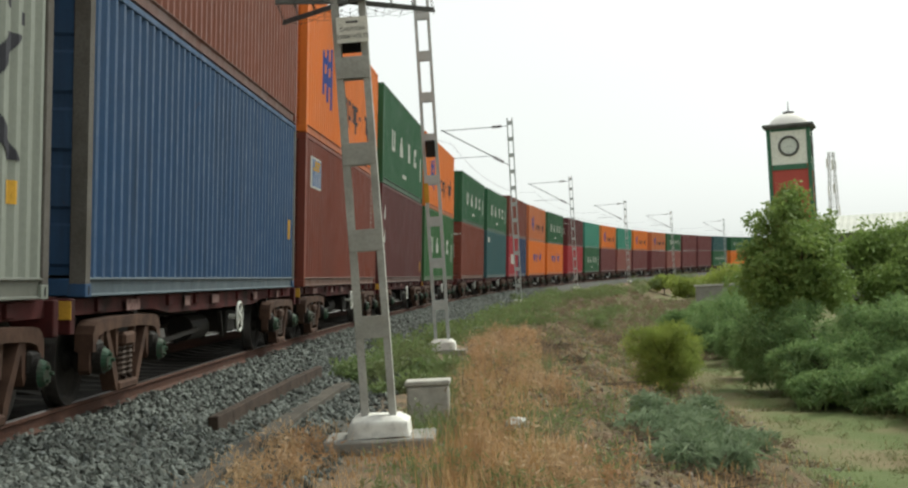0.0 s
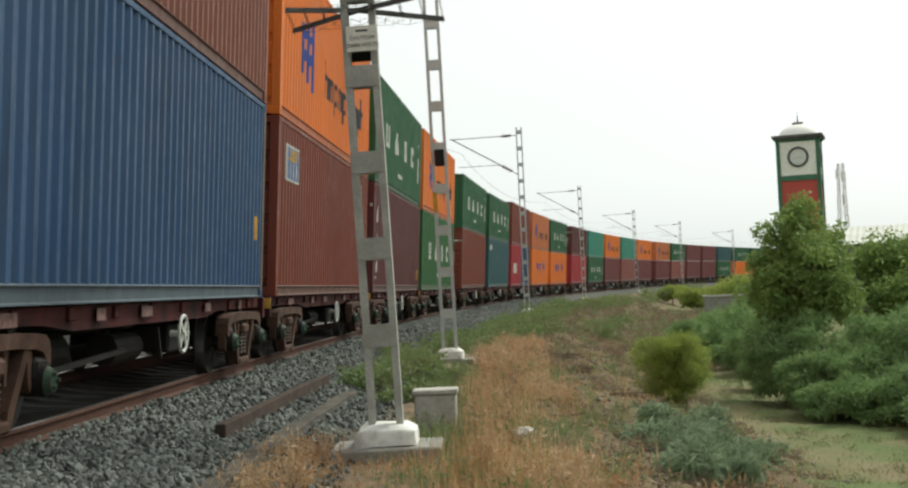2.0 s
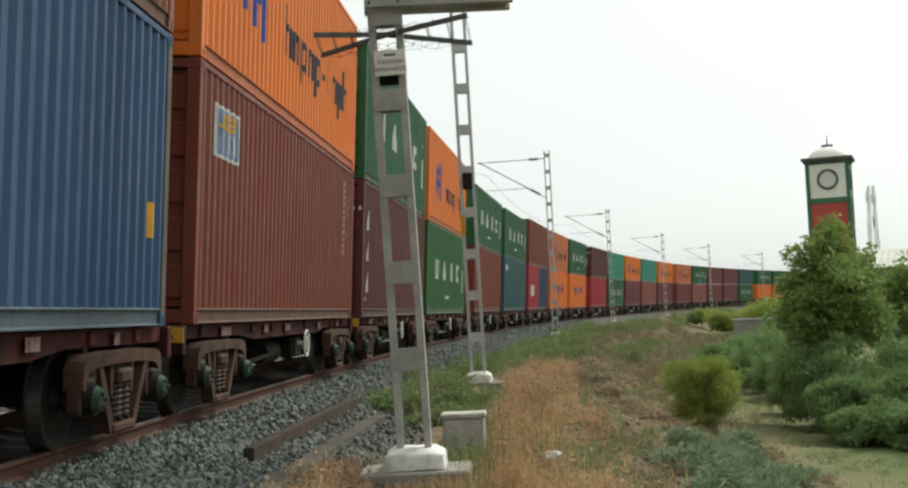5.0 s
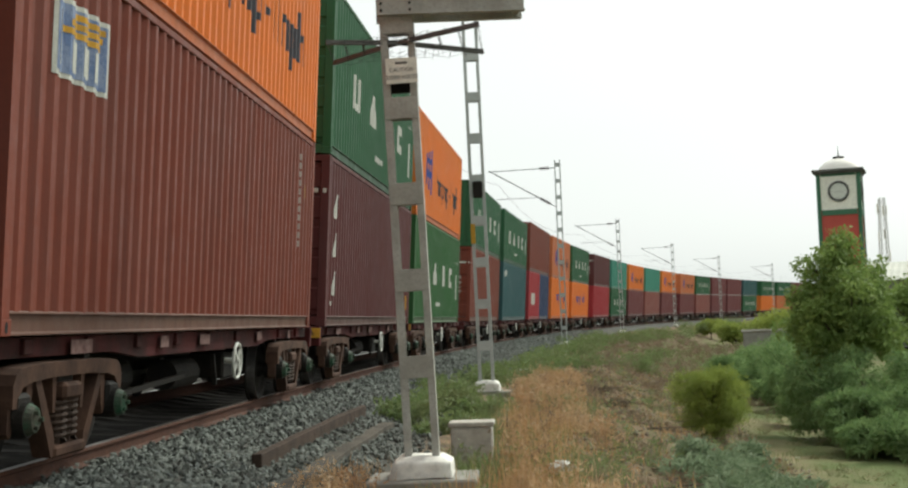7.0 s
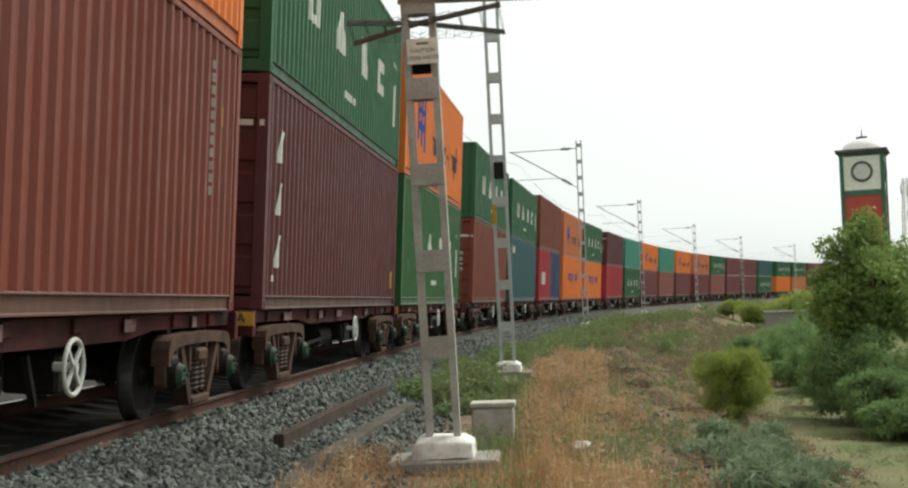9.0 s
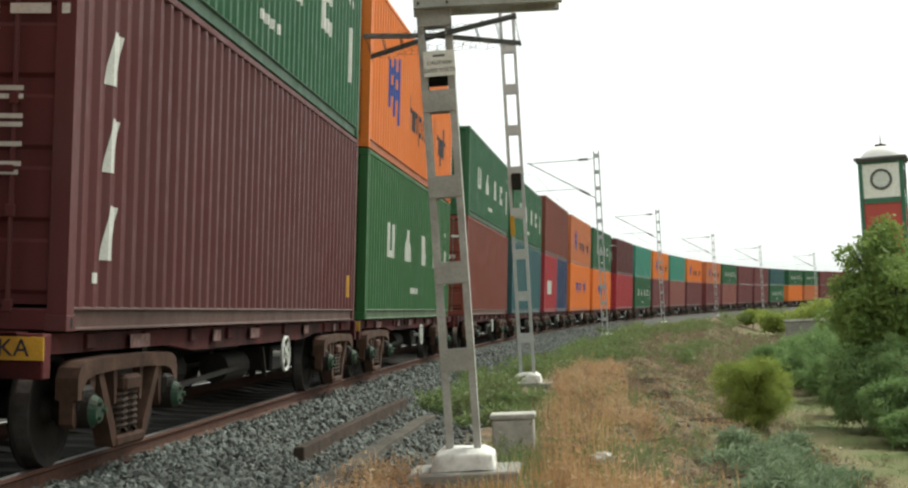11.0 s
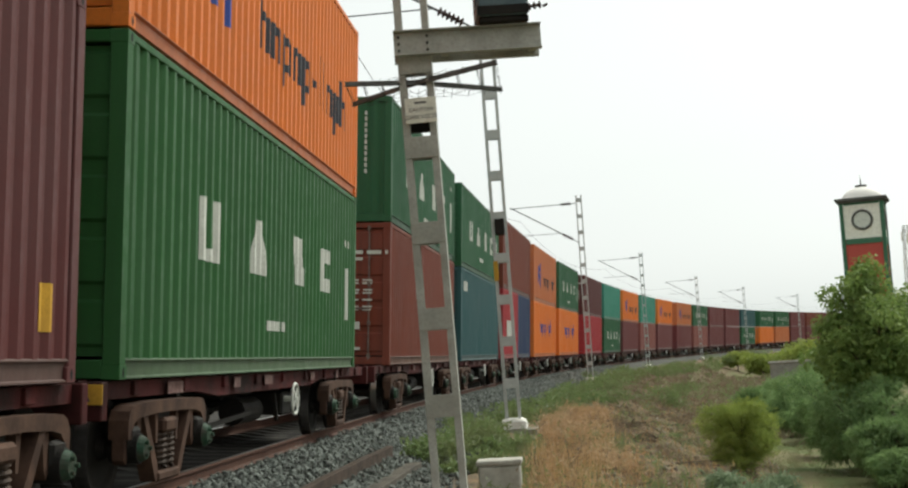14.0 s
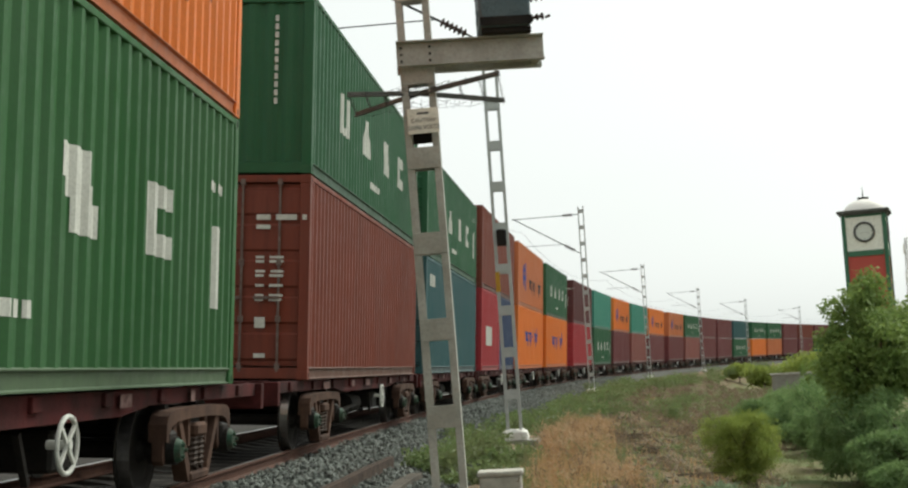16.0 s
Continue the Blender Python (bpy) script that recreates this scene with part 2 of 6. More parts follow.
def spot(s, o, z=0.0):
    """The place s metres along the train's near side and o metres to the right of it."""
    a = HEAD + s / RADIUS
    return Vector((CX - (RADIUS - o) * math.cos(a), CY + (RADIUS - o) * math.sin(a), z))


def heading(s):
    return HEAD + s / RADIUS


def on_track(s):
    """The pose of the canted track's centre at rail level; x to the right, y along the line."""
    return Matrix.Translation(spot(s, -1.283, 0.098 + 0.00014 * s)) @ pose(0, 0, 0, 0, 0, -math.degrees(heading(s))) @ pose(0, 0, 0, 0, math.degrees(CANT))


PROFILE_O = [-3000, -60, -12, -6.0, -4.6, -3.4, -2.9, -1.28, -0.35, 0.35, 1.6, 2.2, 4.1, 6.0, 8.5, 10.5, 700]
PROFILE_Z = [-2.5, -2.5, -2.4, -1.0, -0.7, -0.4, 0.0, -0.11, -0.13, -0.17, -0.58, -0.66, -0.76, -1.55, -2.45, -2.65, -2.6]


def level(s, o):
    """Height of the ground."""
    z = float(np.interp(o, PROFILE_O, PROFILE_Z))
    rough = 0.05 if o < 2 else 0.12 if o < 4.4 else 0.3 if o < 8 else 0.16
    p = spot(s, o)
    if -4 < o < 1.2:
        rough = 0.015
    return z + rough * noise.noise((p.x * 0.55, p.y * 0.55, 3.1)) + (0.5 if o > 4 else 0.35) * rough * noise.noise((p.x * 2.1, p.y * 2.1, 7.7))


# ---- mesh helpers ----
def part(name, bm, mat, parent=None, label="", m=None):
    me = bpy.data.meshes.new(name)
    bm.to_mesh(me)
    bm.free()
    return part_of(name, me, mat, parent, label, m)


def part_of(name, me, mat, parent=None, label="", m=None):
    if mat is not None and not me.materials:
        me.materials.append(mat)
    ob = new(name, me)
    if parent is not None:
        ob.parent = parent
    if m is not None:
        ob.matrix_basis = m
    if label:
        ob["label"] = label
    return ob


def box(bm, x0, x1, y0, y1, z0, z1, bevel=0.0, m=None):
    vs = [bm.verts.new((x, y, z)) for x in (x0, x1) for y in (y0, y1) for z in (z0, z1)]
    fs = [bm.faces.new([vs[i] for i in q]) for q in ((0, 1, 3, 2), (4, 6, 7, 5), (0, 4, 5, 1), (2, 3, 7, 6), (0, 2, 6, 4), (1, 5, 7, 3))]
    if bevel:
        r = bmesh.ops.bevel(bm, geom=list({e for f in fs for e in f.edges}), offset=bevel, segments=1, affect="EDGES")
        vs = list({v for f in r["faces"] for v in f.verts} | {v for v in vs if v.is_valid})
    if m is not None:
        bmesh.ops.transform(bm, matrix=m, verts=vs)
    return vs


def tube(bm, a, b, r0, r1=None, seg=10, caps=True):
    a, b = Vector(a), Vector(b)
    d = b - a
    m = Matrix.Translation((a + b) / 2) @ d.to_track_quat("Z", "Y").to_matrix().to_4x4()
    return bmesh.ops.create_cone(bm, cap_ends=caps, segments=seg, radius1=r0, radius2=r0 if r1 is None else r1, depth=d.length, matrix=m)["verts"]


def bar(bm, a, b, w, h, bevel=0.0):
    """A square bar from a to b."""
    a, b = Vector(a), Vector(b)
    d = b - a
    m = Matrix.Translation((a + b) / 2) @ d.to_track_quat("Y", "Z").to_matrix().to_4x4()
    return box(bm, -w / 2, w / 2, -d.length / 2, d.length / 2, -h / 2, h / 2, bevel, m)


def prism(bm, outline, x0, x1):
    """An outline in y, z drawn out along x."""
    a = [bm.verts.new((x0, y, z)) for y, z in outline]
    b = [bm.verts.new((x1, y, z)) for y, z in outline]
    k = len(outline)
    bm.faces.new(a[::-1])
    bm.faces.new(b)
    for i in range(k):
        bm.faces.new((a[i], a[(i + 1) % k], b[(i + 1) % k], b[i]))


def ring(bm, centre, axis, R, r, seg=28, sides=8):
    q = Vector(axis).to_track_quat("Z", "Y").to_matrix()
    rows = []
    for i in range(seg):
        a = 2 * math.pi * i / seg
        rows.append([bm.verts.new(Vector(centre) + q @ Vector(((R + r * math.cos(b)) * math.cos(a), (R + r * math.cos(b)) * math.sin(a), r * math.sin(b))))
                     for b in [2 * math.pi * j / sides for j in range(sides)]])
    for i in range(seg):
        for j in range(sides):
            bm.faces.new((rows[i][j], rows[(i + 1) % seg][j], rows[(i + 1) % seg][(j + 1) % sides], rows[i][(j + 1) % sides]))


def mesh_from(name, verts, faces):
    me = bpy.data.meshes.new(name)
    me.from_pydata(np.asarray(verts).tolist(), [], np.asarray(faces).tolist())
    return me


def empty(name):
    return new(name)


def smooth(ob):
    for p in ob.data.polygons:
        p.use_smooth = True
    return ob


# ---- ground: one sheet to the horizon ----
def ground_sheet():
    full = math.pi * RADIUS
    ss = sorted({round(v, 3) for v in np.concatenate([np.linspace(-full, -60, 26), np.linspace(-60, 4, 22), np.arange(4, 60, 0.3), np.arange(60, 130, 0.7),
                                                      np.arange(130, 330, 1.6), np.linspace(330, full, 30)])})
    os_ = sorted({round(v, 3) for v in np.concatenate([[-3000, -1200, -500, -200, -90, -40, -20, -12, -8, -6, -5, -4.6, -4, -3.4, -2.9, -2, -1], np.arange(0, 9, 0.22),
                                                       np.arange(9, 24, 0.8), [26, 30, 36, 45, 60, 80, 110, 150, 210, 300, 420, 560, 680]])})
    verts, offs = [], []
    for s in ss:
        for o in os_:
            p = spot(s, o)
            verts.append((p.x, p.y, level(s, o)))
            offs.append(o)
    k = len(os_)
    faces = [(i * k + j, i * k + j + 1, (i + 1) * k + j + 1, (i + 1) * k + j) for i in range(len(ss) - 1) for j in range(k - 1)]
    me = mesh_from("ground", verts, faces)
    me.attributes.new("offset", "FLOAT", "POINT").data.foreach_set("value", offs)
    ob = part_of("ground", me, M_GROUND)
    if ob.data.polygons[0].normal.z < 0:
        me.flip_normals()
    smooth(ob)
    return tagged(ob, "railway embankment with stone ballast, dry straw verge and thin turf", "ground", kind="structure")


GROUND = ground_sheet()


def rail(side, name):
    """Flat-bottomed rail swept along the curve, in stretches."""
    prof = [(-0.068, -0.156), (0.068, -0.156), (0.068, -0.145), (0.012, -0.125), (0.012, -0.045), (0.035, -0.03), (0.034, -0.006), (0.026, 0.0),
            (-0.026, 0.0), (-0.034, -0.006), (-0.035, -0.03), (-0.012, -0.045), (-0.012, -0.125), (-0.068, -0.145)]
    stations = list(np.arange(-40, 120, 1.5)) + list(np.arange(120, 400, 5))
    verts, faces, k = [], [], len(prof)
    for s in stations:
        m = on_track(s)
        verts += [tuple(m @ Vector((side * 0.873 + x, 0, z))) for x, z in prof]
    for i in range(len(stations) - 1):
        for j in range(k):
            faces.append((i * k + j, i * k + (j + 1) % k, (i + 1) * k + (j + 1) % k, (i + 1) * k + j))
    me = mesh_from(name, verts, faces)
    me.materials.append(M_RAIL)
    me.materials.append(M_HEAD)
    ob = part_of(name, me, None)
    for i, p in enumerate(me.polygons):
        p.material_index = 1 if i % k == 7 else 0
    return tagged(ob, "rusty brown steel rail on concrete sleepers", "rail", "rails of the track", "structure")


rail(1, "rail_near")
rail(-1, "rail_far")


def sleeper_mesh():
    bm = bmesh.new()
    out = [(-1.375, -0.36), (1.375, -0.36), (1.375, -0.2), (0.95, -0.158), (0.7, -0.158), (0.4, -0.2), (-0.4, -0.2), (-0.7, -0.158), (-0.95, -0.158), (-1.375, -0.2)]
    a = [bm.verts.new((x, -0.125, z)) for x, z in out]
    b = [bm.verts.new((x * 0.995, 0.125, z)) for x, z in out]
    bm.faces.new(a)
    bm.faces.new(b[::-1])
    for i in range(len(out)):
        bm.faces.new((a[i], b[i], b[(i + 1) % len(out)], a[(i + 1) % len(out)]))
    me = bpy.data.meshes.new("sleeper")
    bm.to_mesh(me)
    bm.free()
    me.materials.append(M_SLEEPER)
    return me


# ---- shipping containers ----
LONG, WIDE, HIGH, LOW = 12.192, 2.438, 2.896, 2.591
PITCH, DEEP = 0.278, 0.036


def wave(y):
    """Depth of the side wall's corrugation below its outer face."""
    u = (y / PITCH) % 1.0
    if u < 0.25:
        return 0.0
    if u < 0.5:
        return DEEP * (u - 0.25) / 0.25
    if u < 0.75:
        return DEEP
    return DEEP * (1 - (u - 0.75) / 0.25)


def breaks(y0, y1):
    k0, k1 = math.floor(y0 / (PITCH / 4)), math.ceil(y1 / (PITCH / 4))
    return [y0] + [k * PITCH / 4 for k in range(k0, k1 + 1) if y0 + 1e-4 < k * PITCH / 4 < y1 - 1e-4] + [y1]


MESHES = {}
M_FADED_WHITE = surface("faded_white_marking", (0.34, 0.3, 0.27), (0.25, 0.2, 0.18), 5, 0.7, bump=0.05)
M_DOORROD = surface("dull_zinc_rod", (0.2, 0.16, 0.14), (0.12, 0.07, 0.06), 5, 0.6)
M_POST = surface("weathered_grey_brown_post", (0.13, 0.12, 0.11), (0.085, 0.075, 0.065), 2, 0.8)


def kept(key, make):
    """One mesh for all alike parts."""
    if key not in MESHES:
        bm = bmesh.new()
        make(bm)
        me = bpy.data.meshes.new(key[0])
        bm.to_mesh(me)
        bm.free()
        MESHES[key] = me
    return MESHES[key]


def coloured(key, make, mat):
    me = kept((*key, mat.name), make)
    if not me.materials:
        me.materials.append(mat)
    return me


def side_wall(bm, length, high, sign):
    h = length / 2 - 0.1
    ys = breaks(-h, h)
    x = lambda y: sign * (WIDE / 2 - 0.012 - wave(y))
    lo = [bm.verts.new((x(y), y, 0.17)) for y in ys]
    hi = [bm.verts.new((x(y), y, high - 0.07)) for y in ys]
    for i in range(len(ys) - 1):
        q = (lo[i], lo[i + 1], hi[i + 1], hi[i])
        bm.faces.new(q if sign > 0 else q[::-1])


def end_wall(bm, length, high, sign):
    ys = breaks(-WIDE / 2 + 0.12, WIDE / 2 - 0.12)
    y = lambda x: sign * (length / 2 - 0.03 - wave(x))
    lo = [bm.verts.new((v, y(v), 0.17)) for v in ys]
    hi = [bm.verts.new((v, y(v), high - 0.08)) for v in ys]
    for i in range(len(ys) - 1):
        bm.faces.new((lo[i], lo[i + 1], hi[i + 1], hi[i]))


def top_rail(bm, length, high, sign):
    h, w = length / 2 - 0.09, WIDE / 2
    a, b = sorted((sign * (w - 0.075), sign * (w - 0.004)))
    box(bm, a, b, -h, h, high - 0.075, high - 0.004, 0.008)


def bottom_rail(bm, length, high, sign):
    h, w = length / 2 - 0.09, WIDE / 2
    # bottom rail: a pressed channel with an outward lip
    prof = [(w - 0.02, 0.175), (w - 0.004, 0.165), (w - 0.004, 0.155), (w - 0.03, 0.14), (w - 0.034, 0.03), (w - 0.006, 0.018), (w - 0.006, 0.006), (w - 0.1, 0.006), (w - 0.1, 0.175)]
    a = [bm.verts.new((sign * x, -h, z)) for x, z in prof]
    b = [bm.verts.new((sign * x, h, z)) for x, z in prof]
    for i in range(len(prof)):
        j = (i + 1) % len(prof)
        bm.faces.new((a[i], a[j], b[j], b[i]))
    bm.faces.new(a)
    bm.faces.new(b)


def post(bm, high):
    # L-shaped corner post with a rounded outer edge; at the origin's corner, +x +y
    prof = [(0, 0), (0.0, -0.14), (-0.012, -0.15), (-0.04, -0.15), (-0.04, -0.05), (-0.15, -0.05), (-0.15, -0.012), (-0.14, 0.0), (-0.012, 0.0)]
    a = [bm.verts.new((x - 0.002, y - 0.002, 0.118)) for x, y in prof]
    b = [bm.verts.new((x - 0.002, y - 0.002, high - 0.118)) for x, y in prof]
    for i in range(len(prof)):
        j = (i + 1) % len(prof)
        bm.faces.new((a[i], a[j], b[j], b[i]))


def casting(bm):
    # corner block; a flat dark oval on it paints the shade inside its hole
    box(bm, -0.162, 0, -0.178, 0, 0, 0.118, 0.006)


def hole(bm):
    for i in range(1):
        vs = [bm.verts.new((0.0025, -0.09 + 0.026 * math.cos(a), 0.059 + 0.042 * math.sin(a))) for a in [2 * math.pi * k / 12 for k in range(12)]]
        bm.faces.new(vs)


def roof(bm, length, high):
    h = length / 2 - 0.03
    n = int(2 * h / 0.21)
    prev = None
    for i in range(n * 2 + 1):
        y = -h + 2 * h * i / (n * 2)
        z = high - (0.012 if i % 2 else 0.03)
        cur = [bm.verts.new((-WIDE / 2 + 0.06, y, z)), bm.verts.new((WIDE / 2 - 0.06, y, z))]
        if prev:
            bm.faces.new((prev[0], prev[1], cur[1], cur[0]))
        prev = cur


def floor_pan(bm, length):
    box(bm, -WIDE / 2 + 0.1, WIDE / 2 - 0.1, -length / 2 + 0.1, length / 2 - 0.1, 0.06, 0.165)


def door_leaf(bm, high):
    # pressed steel leaf with raised ribs between five panels; hinged at x = 0, spans to x = 1.09
    z0, z1 = 0.19, high - 0.13
    step = (z1 - z0) / 5
    out = [(-0.05, z1), (-0.05, z0), (-0.02, z0)]
    for k in range(5):
        z = z0 + k * step
        out += [(-0.02, z + 0.07), (0.006, z + 0.1), (0.006, z + step - 0.08), (-0.02, z + step - 0.05)]
    out.append((-0.02, z1))
    prism(bm, out, 0.0, 1.09)


def lock_rod(bm, high):
    tube(bm, (0, 0, 0.1), (0, 0, high - 0.06), 0.019, seg=8)
    for z in (0.13, 0.8, 1.6, high - 0.15):
        box(bm, -0.035, 0.035, -0.03, 0.025, z, z + 0.09, 0.006)
    box(bm, -0.02, 0.36, 0.0, 0.03, 1.12, 1.17, 0.006)


def sill(bm, length, high, z0, z1):
    box(bm, -WIDE / 2 + 0.15, WIDE / 2 - 0.15, length / 2 - 0.09, length / 2 - 0.006, z0, z1, 0.008)


def patch(bm, sign, y0, y1, z0, z1, lift=0.004):
    """A painted mark that lies on the corrugated wall."""
    ys = breaks(y0, y1)
    x = lambda y: sign * (WIDE / 2 - 0.012 - wave(y) + lift)
    lo = [bm.verts.new((x(y), y, z0)) for y in ys]
    hi = [bm.verts.new((x(y), y, z1)) for y in ys]
    for i in range(len(ys) - 1):
        q = (lo[i], lo[i + 1], hi[i + 1], hi[i])
        bm.faces.new(q if sign > 0 else q[::-1])


def slant(bm, y0, y1, z0, z1, w, lift=0.004):
    """A painted slanting stroke from (y0, z0) to (y1, z1), w wide along the wall."""
    k = 26
    for i in range(k):
        a, b = i / k, (i + 1) / k
        yc = y0 + (y1 - y0) * (a + b) / 2
        patch(bm, 1, yc - w / 2, yc + w / 2, z0 + (z1 - z0) * a, z0 + (z1 - z0) * b, lift)


def figure_twin(bm, z, h=0.64, w=0.8, t=0.27):
    y = -3.68
    patch(bm, 1, y, y + t, z, z + h)
    patch(bm, 1, y + w - t, y + w, z, z + h)
    patch(bm, 1, y + t, y + w - t, z, z + 0.13)


def figure_pointed(bm, z, h=0.64, w=0.84):
    n = 14
    for k in range(n):
        q = (w - 0.55 * w * (k + 0.5) / n) / 2
        patch(bm, 1, -1.14 - q, -1.14 + q, z + h * k / n, z + h * (k + 1) / n)


def figure_stepped(bm, z, h=0.64, w=0.8):
    """Three blocks, each set off from the last."""
    y = 0.84
    patch(bm, 1, y, y + 0.72 * w, z + 0.6 * h, z + h)
    patch(bm, 1, y + 0.12 * w, y + 0.88 * w, z + 0.4 * h, z + 0.6 * h)
    patch(bm, 1, y + 0.28 * w, y + w, z, z + 0.4 * h)


def figure_notched(bm, z, h=0.64, w=0.74):
    """A block with a shallow notch in one side."""
    y = 2.88
    patch(bm, 1, y, y + 0.5 * w, z, z + h)
    patch(bm, 1, y + 0.5 * w, y + w, z + 0.68 * h, z + h)
    patch(bm, 1, y + 0.5 * w, y + w, z, z + 0.32 * h)


STROKES = ((0.34, 0, 1.0), (0.34, 0, 0.62), (0.36, -0.3, 0.62), (0.34, 0, 0.62), (0.36, -0.3, 0.62), (0.3, 0.26, 0.4), (0.1, 0, 1.0), (0.1, 0, 1.0), (0.34, 0, 0.62), (0.3, -0.3, 0.6), (0.36, 0, 1.0))


def stroke(bm, n, y, z, k=1.5, t=0.74):
    """One of a row of plain dark strokes of differing height, k long and t high."""
    y += k * sum(w + 0.09 for w, _, _ in STROKES[:n])
    w, lo, hi = STROKES[n]
    if n == 5:
        patch(bm, 1, y, y + w * k, z + lo * t, z + hi * t)
        return
    patch(bm, 1, y, y + 0.1 * k, z + lo * t, z + hi * t)
    if w > 0.25:
        patch(bm, 1, y + (w - 0.1) * k, y + w * k, z, z + 0.6 * t)
        patch(bm, 1, y + 0.08 * k, y + (w - 0.08) * k, z + 0.46 * t, z + 0.62 * t, 0.0055)
        if lo < 0:
            patch(bm, 1, y + 0.08 * k, y + (w - 0.08) * k, z, z + 0.14 * t, 0.0055)


def marks_emblem(bm, y, z):
    for k in range(3):
        patch(bm, 1, y + 0.56 * k, y + 0.56 * k + 0.4, z + 0.1 * (2 - k), z + 1.1 + 0.1 * k)
    patch(bm, 1, y + 0.2, y + 1.4, z + 0.45, z + 0.66, 0.0055)
    patch(bm, 1, y + 0.2, y + 1.4, z + 0.85, z + 1.0, 0.0055)


def container(colour, length=LONG, high=HIGH, marks=(), door=True, post_mat=None, label=""):
    """A corrugated steel box: walls, rails, posts, castings, roof, doors at the near end. Its origin is the middle of its floor."""
    mat = PAINT[colour]
    rail_mat = mat
    c = empty("shipping_container")
    key = (length, high)
    for sg in (1, -1):
        part_of("side_wall", coloured(("side_wall", key, sg), lambda bm: side_wall(bm, length, high, sg), mat), None, c)
        part_of("bottom_rail", coloured(("bottom_rail", key, sg), lambda bm: bottom_rail(bm, length, high, sg), DUSTY[colour]), None, c)
        part_of("top_rail", coloured(("top_rail", key, sg), lambda bm: top_rail(bm, length, high, sg), rail_mat), None, c)
    part_of("end_wall", coloured(("end_wall", key), lambda bm: end_wall(bm, length, high, 1), mat), None, c)
    part_of("roof", coloured(("roof", key), lambda bm: roof(bm, length, high), mat), None, c)
    part_of("floor", coloured(("floor", key), lambda bm: floor_pan(bm, length), M_DARK), None, c)
    for sx in (1, -1):
        for sy in (1, -1):
            flip = Matrix.Diagonal((sx, sy, 1, 1))
            at = Matrix.Translation((sx * WIDE / 2, sy * length / 2, 0)) @ flip
            part_of("corner_post", coloured(("corner_post", key), lambda bm: post(bm, high), post_mat or mat), None, c, m=at)
            for z in (0, high - 0.118):
                cs = part_of("corner_casting", coloured(("corner_casting",), casting, rail_mat), None, c, m=Matrix.Translation((0, 0, z)) @ at)
                if sx > 0:
                    part_of("hole", coloured(("hole",), hole, M_HOLE_DARK), None, cs)
    for z0, z1 in ((0.006, 0.16), (high - 0.11, high - 0.006)):
        for sy in (1, -1):
            part_of("end_sill", coloured(("end_sill", key, z0), lambda bm: sill(bm, length, high, z0, z1), rail_mat), None, c, m=Matrix.Diagonal((1, sy, 1, 1)))
    if door:
        for sx in (1, -1):
            lf = part_of("door", coloured(("door", key), lambda bm: door_leaf(bm, high), mat), None, c,
                         m=Matrix.Translation((sx * 1.1, -length / 2 + 0.05, 0)) @ Matrix.Diagonal((-sx, -1, 1, 1)))
            for rx in (0.32, 0.86):
                part_of("lock_rod", coloured(("lock_rod", key), lambda bm: lock_rod(bm, high), M_DOORROD if colour in ("brown", "orange", "white") else mat), None, lf, m=Matrix.Translation((rx, 0.035, 0)))
    else:
        part_of("end_wall", coloured(("end_wall", key), lambda bm: end_wall(bm, length, high, 1), mat), None, c, m=Matrix.Diagonal((1, -1, 1, 1)))
    for name, k, make, mm in marks:
        part_of(name, coloured((name, k, key), make, mm), None, c)
    return tagged(c, label, "container")


# marks: name, key, maker, material
def blocks(high=HIGH):
    z = 1.15 if high > 2.7 else 1.0
    out = [("marking", ("figure", n, high), (lambda bm, fig=fig: fig(bm, z)), M_WHITE) for n, fig in enumerate((figure_twin, figure_pointed, figure_stepped, figure_notched))]
    y = -0.6
    for w in (0.2, 0.14, 0.22, 0.16, 0.2):
        out.append(("small_marking", ("url", high, y), (lambda bm, y=y, w=w: patch(bm, 1, y, y + w, 0.5, 0.62)), M_WHITE))
        y += w + 0.03
    for k in range(4):
        out.append(("small_marking", ("code", high, k), (lambda bm, k=k: patch(bm, 1, 5.0 + 0.14 * k, 5.1 + 0.14 * k, 1.98, 2.08)), M_WHITE))
    out.append(("side_stripe", ("stripe", high), lambda bm: patch(bm, 1, 5.2, 5.5, 0.78, 1.63), M_WHITE))
    return out


def script(high=HIGH, emblem=True):
    y, z = (-1.3, 0.95) if emblem else (-3.0, 1.3)
    out = [("marking", ("stroke", n, high, emblem), (lambda bm, n=n: stroke(bm, n, y, z)), M_INK if emblem else M_LOGO_BLUE) for n in range(len(STROKES))]
    if emblem:
        out.append(("emblem", ("emblem", high), lambda bm: marks_emblem(bm, -4.1, 0.8), M_LOGO_BLUE))
    return out


